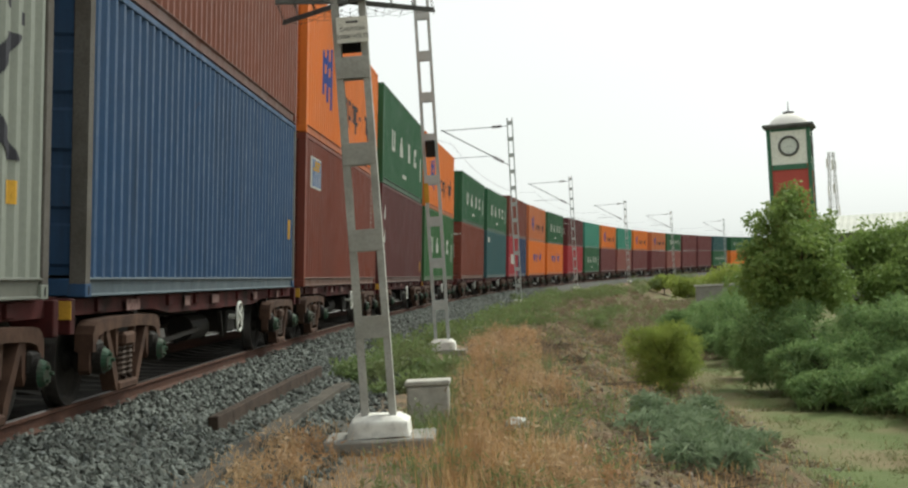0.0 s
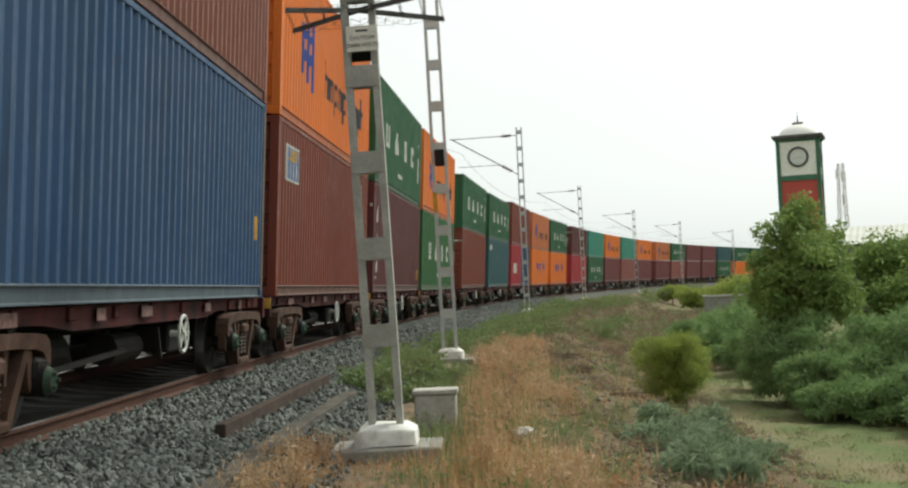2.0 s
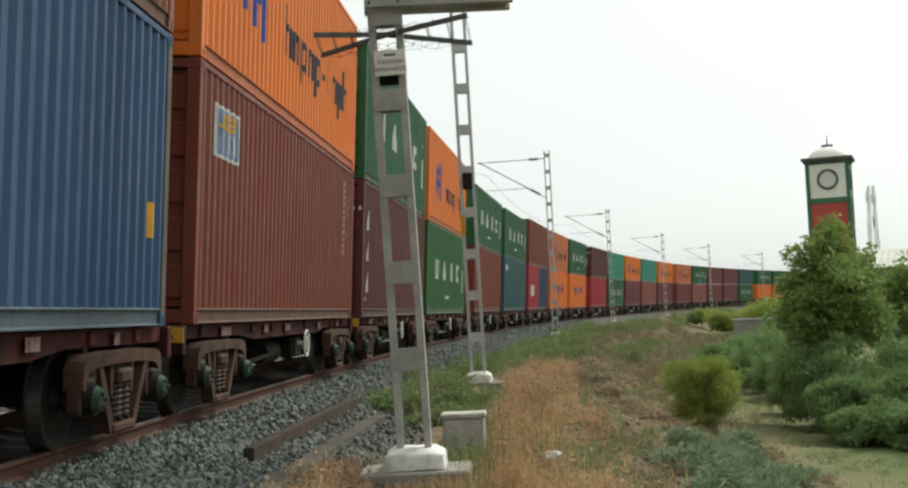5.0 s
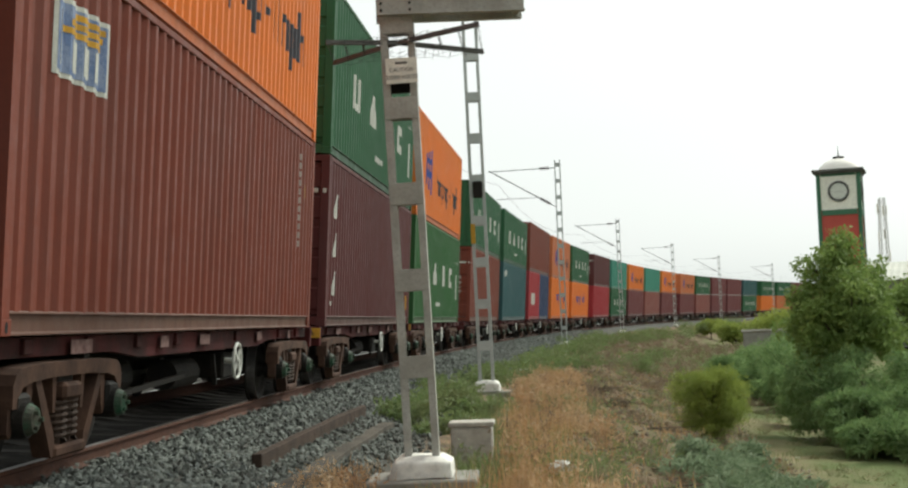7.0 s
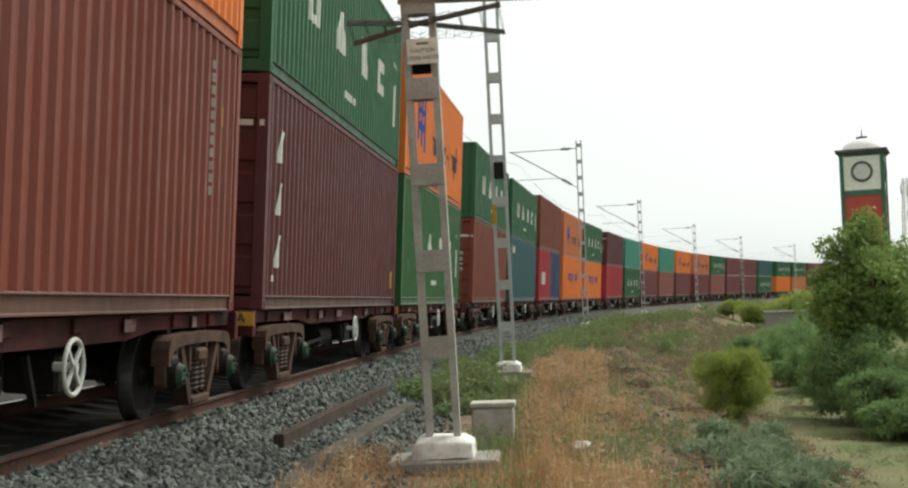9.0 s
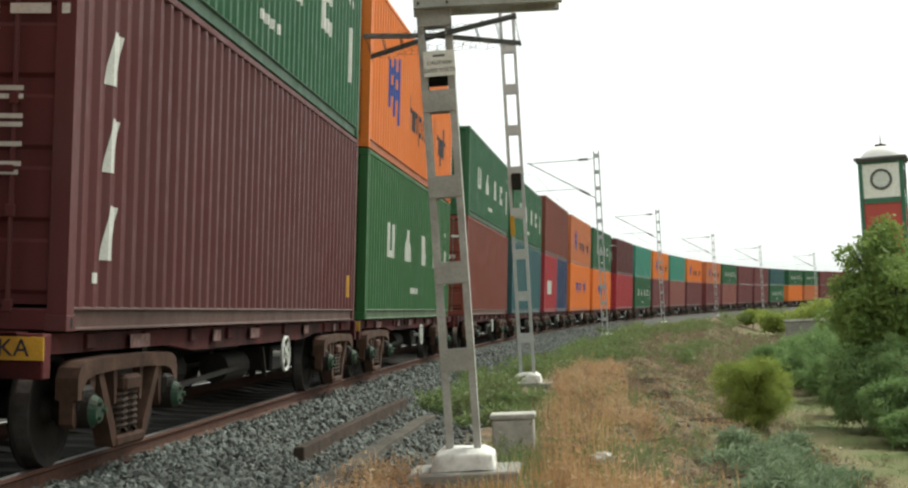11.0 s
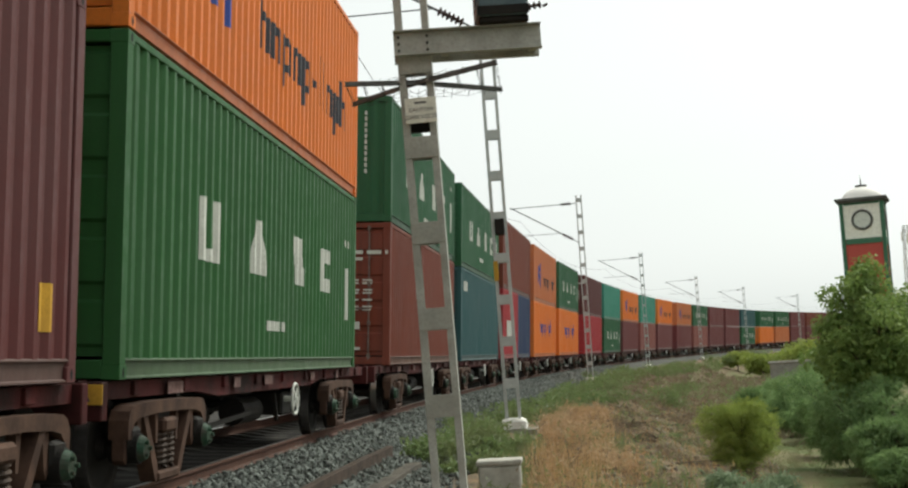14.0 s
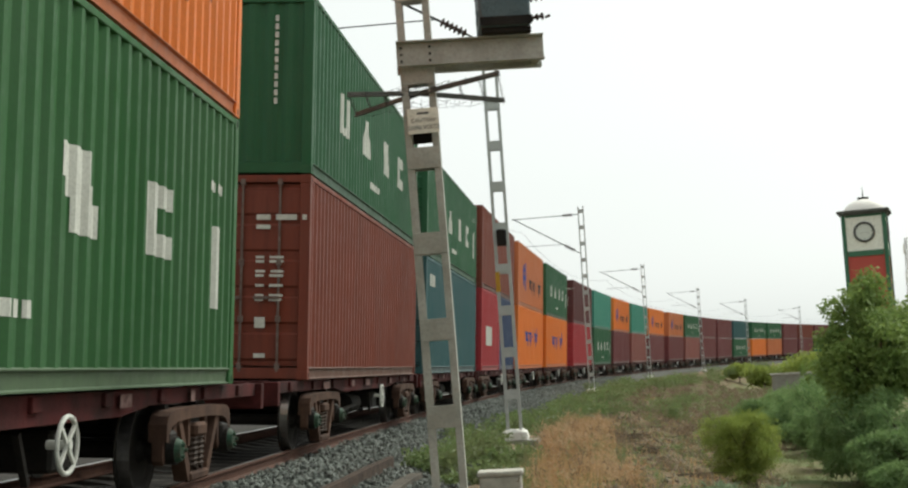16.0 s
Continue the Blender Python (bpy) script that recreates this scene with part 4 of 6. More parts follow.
def footing(name, p, size, high, slab, mat, label):
    """Whitewashed sloping block on a concrete slab."""
    e = empty(name)
    bm = bmesh.new()
    box(bm, -slab[0] / 2, slab[0] / 2, -slab[1] / 2, slab[1] / 2, -0.5, 0.0, 0.02)
    part("slab", bm, M_CONCRETE, e)
    bm = bmesh.new()
    h = size / 2
    lo = [bm.verts.new((x * h, y * h, 0.002)) for x, y in ((-1, -1), (1, -1), (1, 1), (-1, 1))]
    md = [bm.verts.new((x * h * 0.93, y * h * 0.93, high * 0.72)) for x, y in ((-1, -1), (1, -1), (1, 1), (-1, 1))]
    hi = [bm.verts.new((x * h * 0.62, y * h * 0.62, high)) for x, y in ((-1, -1), (1, -1), (1, 1), (-1, 1))]
    for a, b in ((lo, md), (md, hi)):
        for i in range(4):
            bm.faces.new((a[i], a[(i + 1) % 4], b[(i + 1) % 4], b[i]))
    bm.faces.new(hi)
    bmesh.ops.subdivide_edges(bm, edges=bm.edges[:], cuts=3, use_grid_fill=True)
    for v in bm.verts:
        v.co += Vector((noise.noise(v.co * 6), noise.noise(v.co * 6 + Vector((9, 0, 0))), noise.noise(v.co * 5 + Vector((0, 9, 0))))) * 0.022
    smooth(part("block", bm, M_LIME, e))
    e.matrix_basis = p
    return tagged(e, label, "footing")


def insulator(bm, a, b, r, n=7, seg=12):
    """A ribbed rod, turned in one piece."""
    a, b = Vector(a), Vector(b)
    q = (b - a).to_track_quat("Z", "Y").to_matrix()
    L = (b - a).length
    prof = []
    for k in range(n):
        prof += [(0.4 * r, (k + 0.1) / n), (r, (k + 0.4) / n), (0.9 * r, (k + 0.6) / n), (0.4 * r, (k + 0.75) / n)]
    rows = [[bm.verts.new(a + q @ Vector((p * math.cos(t), p * math.sin(t), u * L))) for t in [2 * math.pi * i / seg for i in range(seg)]] for p, u in prof]
    for x, y in zip(rows, rows[1:]):
        for i in range(seg):
            bm.faces.new((x[i], x[(i + 1) % seg], y[(i + 1) % seg], y[i]))
    bm.faces.new(rows[0][::-1])
    bm.faces.new(rows[-1])


def turn_to(s):
    return -math.degrees(heading(s))


def near_mast():
    """Laced mast with warning plate, climbing guard, bracket beam and transformer."""
    foot = Vector((-0.215, 13.55, -0.4))
    footing("mast_footing", Matrix.Translation(foot + Vector((0, 0, -0.12))) @ pose(0, 0, 0, 0, 0, -3), 0.62, 0.21, (1.1, 0.9), M_LIME, "whitewashed concrete mast footing on a grey slab")
    e = empty("catenary_mast")
    for name, bm in batten_mast(8.2, 0.345, 0.16, M_GALV, 0.872, 0.07):
        part(name, bm, M_GALV, e)
    sg = part("warning_plate", (lambda b: (box(b, -0.16, 0.16, -0.006, 0.006, -0.13, 0.13, 0.003), b)[1])(bmesh.new()), M_PLATE, e, "white enamel plate with dark lettering bars", Matrix.Translation((0.03, -0.135, 3.955)))
    bm = bmesh.new()
    box(bm, -0.06, 0.06, -0.0095, -0.0065, 0.066, 0.088)
    part("lettering", bm, M_DARK_GALV, sg)
    for text, z in (("CAUTION", 0.005), ("25000 VOLTS", -0.07)):
        plate_letters(text, 0.055, M_DARK_GALV, sg, pose(0, -0.0085, z, 90, 0, 0))
    # added black box behind the plate; its lower edge shows as a dark slot
    bm = bmesh.new()
    box(bm, -0.13, 0.17, 0.1, 0.16, 3.77, 4.1, 0.01)
    part("clamp_box", bm, M_DARK, e)
    # climbing guard: four arms with barbed wire
    hub = Vector((0, 0, 4.25))
    ends = [Vector((0.84, -0.6, 4.25)), Vector((0.86, 0.6, 4.22)), Vector((-0.7, -0.3, 4.24)), Vector((-0.78, 0.9, 4.27))]
    for q in ends:
        bm = bmesh.new()
        bar(bm, hub, q, 0.04, 0.01)
        bar(bm, hub + Vector((0, 0.014, 0.025)), q + Vector((0, 0.014, 0.025)), 0.01, 0.045)
        part("guard_arm", bm, M_DARK_GALV, e)
    bm = bmesh.new()
    for ring_r in (0.5, 0.75, 0.98):
        pts = [hub.lerp(q, ring_r) for q in (ends[0], ends[1], ends[3], ends[2])]
        for i in range(4):
            a, b = pts[i], pts[(i + 1) % 4]
            n = 9
            for k in range(n):
                p0, p1 = a.lerp(b, k / n), a.lerp(b, (k + 1) / n)
                jig = Vector((0, 0, 0.02 * math.sin(k * 2.1)))
                tube(bm, p0 + jig, p1 - jig, 0.002, seg=4, caps=False)
                tube(bm, p0 + Vector((0, 0, -0.03)), p0 + Vector((0.02, 0, 0.03)), 0.002, seg=4, caps=False)
    part("barbed_wire", bm, M_WIRE, e)
    e.matrix_basis = Matrix.Translation(foot) @ pose(0, 0, 0, 0, -1.4, -3)
    tagged(e, "galvanised steel catenary mast laced with batten plates", "mast", "catenary masts")
    # bracket beam
    b = empty("bracket_beam")
    bm = bmesh.new()
    box(bm, -0.22, 1.28, -0.012, 0.0, 0, 0.26)
    box(bm, -0.22, 1.28, -0.09, -0.012, 0.248, 0.26)
    box(bm, -0.22, 1.28, -0.09, -0.012, 0.0, 0.012)
    part("front_channel", bm, M_GALV, b)
    bm = bmesh.new()
    box(bm, -0.22, 1.28, 0.25, 0.262, 0, 0.26)
    box(bm, -0.22, 1.28, 0.262, 0.34, 0.248, 0.26)
    box(bm, -0.22, 1.28, 0.262, 0.34, 0.0, 0.012)
    part("rear_channel", bm, M_GALV, b)
    for x in (0.3, 1.2):
        bm = bmesh.new()
        box(bm, x - 0.04, x + 0.04, 0.002, 0.248, 0.03, 0.22)
        part("tie", bm, M_GALV, b)
    for x in (-0.17, 0.12):
        for z in (0.06, 0.13, 0.2):
            bm = bmesh.new()
            tube(bm, (x, -0.03, z), (x, -0.01, z), 0.014, seg=6)
            part("bolt", bm, M_DARK, b)
    b.matrix_basis = Matrix.Translation(foot + Vector((-0.09, -0.13, 4.51))) @ pose(0, 0, 0, 0, -0.5, 2)
    tagged(b, "galvanised steel channel beam bracketed off the mast", "beam")
    # transformer on the beam
    t = empty("transformer")
    bm = bmesh.new()
    box(bm, -0.26, 0.26, -0.3, 0.34, 0.06, 0.95, 0.025)
    part("tank", bm, M_TANK, t)
    bm = bmesh.new()
    box(bm, -0.24, 0.26, -0.26, 0.3, 0, 0.058, 0.01)
    box(bm, -0.255, 0.265, -0.305, -0.29, 0.07, 0.16)
    part("base_frame", bm, M_DARK, t)
    bm = bmesh.new()
    box(bm, -0.3, 0.3, -0.34, 0.38, 0.952, 0.99, 0.01)
    part("lid", bm, M_TANK, t)
    for z in (0.16, 0.36, 0.58):
        bm = bmesh.new()
        insulator(bm, (0.262, -0.15, z), (0.42, -0.15, z + 0.02), 0.04, 3)
        tube(bm, (0.42, -0.15, z), (0.47, -0.15, z + 0.02), 0.014, seg=6)
        part("bushing", bm, M_PORCELAIN, t)
    for z in (0.2, 0.46, 0.72):
        bm = bmesh.new()
        box(bm, -0.27, -0.258, -0.2, 0.2, z, z + 0.05, 0.004)
        part("fin", bm, M_TANK, t)
    t.matrix_basis = Matrix.Translation(foot + Vector((0.8, 0.0, 4.785))) @ pose(0, 0, 0, 0, -0.5, 2)
    tagged(t, "dark blue-grey pole transformer on a beam", "transformer")


near_mast()


def cantilever(e, z, reach, along=0.0):
    """Stay tube, bracket tube and steady arm towards the track, with insulators."""
    top, low = z, z - 2.3
    slope = (top - 0.06 - low) / (reach - 0.15)
    bm = bmesh.new()
    tube(bm, (-1.05, along, top - 0.02), (-reach - 0.15, along, top - 0.08), 0.022, seg=8)
    part("stay_tube", bm, M_WIRE, e)
    bm = bmesh.new()
    tube(bm, (-1.05, along, low + 0.9 * slope), (-reach - 0.1, along, top - 0.03), 0.03, seg=8)
    part("bracket_tube", bm, M_WIRE, e)
    bm = bmesh.new()
    tube(bm, (-1.1, along, top - 1.7), (-reach + 0.3, along, top - 1.72), 0.016, seg=6)
    part("steady_arm", bm, M_WIRE, e)
    for z0, k in ((top, -0.02), (low, slope)):
        bm = bmesh.new()
        tube(bm, (-0.15, along, z0), (-0.5, along, z0 + 0.35 * k), 0.022, seg=6)
        part("link", bm, M_WIRE, e)
        bm = bmesh.new()
        insulator(bm, (-0.48, along, z0 + 0.33 * k), (-1.07, along, z0 + 0.92 * k), 0.11, 6)
        part("insulator", bm, M_PORCELAIN, e)


def line_mast(s, o, height, first=False, lean=0.0):
    e = empty("catenary_mast")
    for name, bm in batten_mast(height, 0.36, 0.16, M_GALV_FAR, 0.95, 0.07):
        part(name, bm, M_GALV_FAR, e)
    cantilever(e, height - 0.45, 3.9)
    if first:
        bm = bmesh.new()
        box(bm, -0.1, 0.12, -0.16, 0.1, 4.35, 4.72, 0.02)
        part("junction_box", bm, M_DARK, e)
        bm = bmesh.new()
        box(bm, -0.19, -0.09, -0.14, -0.115, 3.3, 3.75, 0.004)
        part("yellow_plate", bm, M_YELLOW, e)
    p = spot(s, o, level(s, o))
    z = p.z + 0.15
    e.matrix_basis = Matrix.Translation((p.x, p.y, z)) @ pose(0, 0, 0, 0, lean, turn_to(s) * 0.6)
    tagged(e, "pale galvanised catenary mast with insulated cantilever", "mast", "catenary masts")
    footing("mast_footing", Matrix.Translation((p.x, p.y, z - 0.06)) @ pose(0, 0, 0, 0, 0, turn_to(s)), 0.62, 0.24, (0.75, 0.75) if not first else (1.1, 0.8), M_LIME, "whitewashed concrete mast footing")
    return Vector((p.x, p.y, z + height))


M2 = line_mast(30.9, 2.2, 11.9, True, -0.6)
FAR_MASTS = [(78.75, 2.2), (129.0, 2.2), (178.75, 2.2), (222.25, 2.2), (272.25, 2.2), (322.0, 2.2)]
for s_, o_ in FAR_MASTS:
    line_mast(s_, o_, 10.75)


def line_wires():
    """Catenary, droppers and contact wire over the track; a return wire at the masts."""
    knots = [-25.0, 30.9] + [s for s, _ in FAR_MASTS]

    def run(name, o, z, sag, r, label):
        bm = bmesh.new()
        for a, b in zip(knots, knots[1:]):
            n = 12
            pts = []
            for k in range(n + 1):
                u = k / n
                s = a + (b - a) * u
                pts.append(spot(s, o, z - sag * 4 * u * (1 - u)))
            for p, q in zip(pts, pts[1:]):
                tube(bm, p, q, r, seg=5, caps=False)
        return tagged(part(name, bm, M_WIRE), label, "wire")

    run("catenary_wire", -1.28, 8.95, 0.9, 0.009, "dark overhead catenary wire above the track")
    run("contact_wire", -1.28, 7.55, 0.05, 0.009, "dark overhead contact wire above the track")


line_wires()


# ---- things on the verge ----
def relay_box():
    e = empty("concrete_cable_box")
    bm = bmesh.new()
    box(bm, -0.24, 0.24, -0.2, 0.2, 0, 0.44, 0.02)
    part("body", bm, M_LIMEDIRTY, e)
    bm = bmesh.new()
    box(bm, -0.262, 0.262, -0.222, 0.222, 0.442, 0.5, 0.012)
    part("lid", bm, M_LIMEDIRTY, e)
    e.matrix_basis = Matrix.Translation((0.33, 15.6, -0.64)) @ pose(0, 0, 0, 0, 0, -4)
    return tagged(e, "dirty whitewashed concrete cable box with a lid", "cable box")


M_LIMEDIRTY = surface("dirty_whitewash", (0.5, 0.48, 0.43), (0.36, 0.34, 0.3), 5, 0.9, grain=16)
relay_box()


def old_rail(name, s0, s1, o0, o1, lift, w, h, mat, label):
    bm = bmesh.new()
    n = 10
    for i in range(n):
        a, b = i / n, (i + 1) / n
        sa, sb = s0 + (s1 - s0) * a, s0 + (s1 - s0) * b
        oa, ob_ = o0 + (o1 - o0) * a, o0 + (o1 - o0) * b
        bar(bm, spot(sa, oa, level(sa, oa) + lift), spot(sb + 0.01, ob_, level(sb, ob_) + lift), w, h, 0.01)
    return tagged(part(name, bm, mat), label, "kerb")


old_rail("steel_edge_strip", 13.0, 20.5, 0.84, 0.87, 0.04, 0.1, 0.22, M_OLD_RAIL, "rusty steel strip lying along the ballast shoulder")
old_rail("concrete_edge_strip", 9.4, 20.0, 1.24, 1.3, -0.03, 0.2, 0.2, M_EDGING, "half-buried grey concrete edging beside the ballast")


def litter(p, size, mat, label, name="litter"):
    bm = bmesh.new()
    bmesh.ops.create_icosphere(bm, subdivisions=2, radius=size)
    for v in bm.verts:
        v.co = Vector((v.co.x, v.co.y * 0.8, v.co.z * 0.55)) * (1 + 0.5 * noise.noise(v.co * 9 / size * 0.3 + Vector(p)))
    ob = part(name, bm, mat)
    ob.matrix_basis = Matrix.Translation(p)
    return tagged(ob, label, "litter")


def lay(s, o, up=0.02):
    return spot(s, o, level(s, o) + up)


litter(lay(13.6, 3.75, 0.22), 0.13, M_WHITE, "crumpled white plastic bag caught in dry grass")
litter(lay(26.6, 4.4), 0.09, M_WHITE, "scrap of white litter on the slope")
litter(lay(43.0, 2.5), 0.12, M_WHITE, "scrap of white litter by the ballast")
litter(lay(17.0, 0.0, 0.0), 0.07, M_LIMEDIRTY, "pale broken stone on the ballast", "pale_stone")
litter(lay(34.0, 9.5), 0.1, M_WHITE, "scrap of white litter on the turf")
litter(lay(60.0, 3.0), 0.14, M_WHITE, "scrap of white litter on the verge")


def brush_heap(s, o, seed):
    rnd = random.Random(seed)
    bm = bmesh.new()
    for k in range(60):
        a = Vector((rnd.uniform(-0.7, 0.7), rnd.uniform(-0.6, 0.6), rnd.uniform(0, 0.12)))
        d = Vector((rnd.uniform(-1, 1), rnd.uniform(-1, 1), rnd.uniform(-0.1, 0.35))) * rnd.uniform(0.3, 0.6)
        tube(bm, a, a + d, rnd.uniform(0.008, 0.022), 0.004, seg=5, caps=False)
    ob = part("brushwood", bm, M_BARK)
    ob.matrix_basis = Matrix.Translation(lay(s, o, 0.0))
    return tagged(ob, "heap of dead dark brushwood on the slope", "brushwood")


brush_heap(34.0, 4.3, 5)
brush_heap(31.5, 4.7, 6)


# ---- distance: clock tower, shed, radio tower, culvert ----
def ray_at(az, el, dist):
    a, e = radians(az), radians(el)
    return Vector((dist * math.sin(a), dist * math.cos(a), 1.0 + dist * math.tan(e)))


def clock_tower():
    d = 95.0
    c = ray_at(16.9, 0, d)
    half = d * math.tan(radians(0.845))
    z_eave = ray_at(16.9, 5.5, d).z
    z_white = ray_at(16.9, 3.98, d).z
    z_red = ray_at(16.9, 3.76, d).z
    e = empty("clock_tower")
    base = -2.5
    h = lambda z: z - base
    bm = bmesh.new()
    box(bm, -half + 0.06, half - 0.06, -half + 0.06, half - 0.06, 0, h(z_white) - 0.002)
    part("shaft", bm, M_TOWER_RED, e)
    bm = bmesh.new()
    box(bm, -half + 0.06, half - 0.06, -half + 0.06, half - 0.06, h(z_white), h(z_eave))
    part("clock_storey", bm, M_TOWER, e)
    for sx in (1, -1):
        for sy in (1, -1):
            bm = bmesh.new()
            x, y = sx * (half - 0.09), sy * (half - 0.09)
            box(bm, x - 0.13, x + 0.13, y - 0.13, y + 0.13, 0, h(z_eave), 0.02)
            part("corner_pilaster", bm, M_TOWER_GREEN, e)
    for z0, z1 in ((z_red, z_white), (z_eave - 0.25, z_eave)):
        for k in range(4):
            bm = bmesh.new()
            box(bm, -half + 0.26, half - 0.26, -half - 0.0, -half + 0.08, h(z0), h(z1))
            part("band", bm, M_TOWER_GREEN, e, m=pose(0, 0, 0, 0, 0, 90 * k))
    bm = bmesh.new()
    box(bm, -half - 0.28, half + 0.28, -half - 0.28, half + 0.28, h(z_eave) + 0.002, h(z_eave) + 0.2, 0.03)
    box(bm, -half - 0.14, half + 0.14, -half - 0.14, half + 0.14, h(z_eave) - 0.12, h(z_eave), 0.02)
    part("eave", bm, M_EAVE, e)
    bm = bmesh.new()
    seg = 28
    prof = [(half * 0.98, 0.0), (half * 0.96, 0.12), (half * 0.88, 0.32), (half * 0.7, 0.56), (half * 0.46, 0.74), (half * 0.22, 0.83), (0.12, 0.86)]
    rows = [[bm.verts.new((r * math.cos(2 * math.pi * i / seg), r * math.sin(2 * math.pi * i / seg), h(z_eave) + 0.2 + z)) for i in range(seg)] for r, z in prof]
    for a, b in zip(rows, rows[1:]):
        for i in range(seg):
            bm.faces.new((a[i], a[(i + 1) % seg], b[(i + 1) % seg], b[i]))
    bm.faces.new(rows[-1])
    smooth(part("dome", bm, M_DOME, e))
    bm = bmesh.new()
    tube(bm, (0, 0, h(z_eave) + 1.06), (0, 0, h(z_eave) + 1.16), 0.38, 0.38, 16)
    tube(bm, (0, 0, h(z_eave) + 1.16), (0, 0, h(z_eave) + 1.9), 0.05, 0.01, 8)
    part("finial", bm, M_EAVE, e)
    zc = h(ray_at(16.92, 4.72, d).z)
    for k in range(4):
        bm = bmesh.new()
        ring(bm, (0, -half - 0.01, zc), (0, 1, 0), 0.62, 0.085, 32, 8)
        rim = part("clock_rim", bm, M_EAVE, e, m=pose(0, 0, 0, 0, 0, 90 * k))
        bm = bmesh.new()
        tube(bm, (0, -half + 0.05, zc), (0, -half - 0.02, zc), 0.6, seg=32)
        dial = part("clock_dial", bm, M_DIAL, e, m=pose(0, 0, 0, 0, 0, 90 * k))
        bm = bmesh.new()
        for i in range(12):
            a = i * math.pi / 6
            bar(bm, (0.42 * math.cos(a), -half - 0.025, zc + 0.42 * math.sin(a)), (0.5 * math.cos(a), -half - 0.025, zc + 0.5 * math.sin(a)), 0.03, 0.012)
        bar(bm, (0, -half - 0.03, zc), (-0.3, -half - 0.03, zc - 0.1), 0.05, 0.012)
        bar(bm, (0, -half - 0.035, zc), (0.38, -half - 0.035, zc - 0.14), 0.04, 0.012)
        part("clock_pointers", bm, M_INK, dial)
    e.matrix_basis = Matrix.Translation((c.x, c.y, base)) @ pose(0, 0, 0, 0, 0, -16.9 - 4)
    return tagged(e, "square clock tower with green corners, cream clock storey and white dome", "tower")


clock_tower()


def shed():
    d = 120.0
    a, b = ray_at(17.0, 1.0, d), ray_at(24.5, 1.0, d)
    run = (b - a).to_2d()
    L = run.length
    e = empty("shed")
    top, eave = ray_at(18, 1.9, d).z + 2.5, ray_at(18, 1.05, d).z + 2.5
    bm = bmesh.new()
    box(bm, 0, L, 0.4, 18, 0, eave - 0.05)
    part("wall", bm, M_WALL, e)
    bm = bmesh.new()
    n = 60
    prev = None
    for k in range(n + 1):
        x = -0.5 + (L + 1.0) * k / n
        dz = 0.05 if k % 2 else 0.0
        cur = [bm.verts.new((x, -0.4, eave + dz)), bm.verts.new((x, 9.0, top + dz)), bm.verts.new((x, 18.4, eave + dz))]
        if prev:
            bm.faces.new((prev[0], cur[0], cur[1], prev[1]))
            bm.faces.new((prev[1], cur[1], cur[2], prev[2]))
        prev = cur
    part("roof", bm, M_SHEET, e)
    e.matrix_basis = Matrix.Translation((a.x, a.y, -2.5)) @ pose(0, 0, 0, 0, 0, math.degrees(math.atan2(run.y, run.x)))
    return tagged(e, "long low shed with a pale sheet roof", "shed")


shed()


def radio_tower():
    d = 230.0
    p = ray_at(18.5, 0, d)
    H = ray_at(18.5, 4.4, d).z + 2.5
    e = empty("radio_tower")
    bm = bmesh.new()
    n = 14
    half = lambda u: 0.95 * (1 - u) + 0.4 * u
    cs = [(1, 1), (-1, 1), (-1, -1), (1, -1)]
    for k in range(n):
        u, w = k / n, (k + 1) / n
        for i in range(4):
            a = Vector((cs[i][0] * half(u), cs[i][1] * half(u), H * u))
            b = Vector((cs[i][0] * half(w), cs[i][1] * half(w), H * w))
            j = (i + 1) % 4
            c2 = Vector((cs[j][0] * half(w), cs[j][1] * half(w), H * w))
            a2 = Vector((cs[j][0] * half(u), cs[j][1] * half(u), H * u))
            bar(bm, a, b, 0.09, 0.09)
            bar(bm, a, c2, 0.035, 0.035)
            bar(bm, a2, b, 0.035, 0.035)
            bar(bm, b, c2, 0.035, 0.035)
    part("lattice", bm, M_GALV, e)
    for k, (ang, z) in enumerate(((20, 0.9), (140, 0.92), (260, 0.9), (60, 0.72), (200, 0.7), (310, 0.55))):
        bm = bmesh.new()
        r = half(z) + 0.35
        box(bm, r - 0.07, r + 0.07, -0.13, 0.13, H * z - 0.8, H * z + 0.8, 0.03)
        part("panel_antenna", bm, M_PLATE, e, m=pose(0, 0, 0, 0, 0, ang))
    e.matrix_basis = Matrix.Translation((p.x, p.y, -2.5))
    return tagged(e, "grey lattice radio tower with panel antennas", "tower")


radio_tower()


def culvert():
    e = empty("culvert_parapet")
    a, b = ray_at(12.7, 0, 88), ray_at(14.6, 0, 88)
    L = (b - a).length
    bm = bmesh.new()
    box(bm, 0, L, 0, 0.35, 0, 2.2, 0.02)
    part("wall", bm, M_CONCRETE, e)
    bm = bmesh.new()
    box(bm, -0.1, L + 0.1, -0.08, 0.43, 2.2, 2.34, 0.02)
    part("coping", bm, M_LIMEDIRTY, e)
    d = b - a
    e.matrix_basis = Matrix.Translation((a.x, a.y, -2.5)) @ pose(0, 0, 0, 0, 0, math.degrees(math.atan2(d.y, d.x)))
    return tagged(e, "grey concrete culvert parapet with pale coping", "culvert")


culvert()


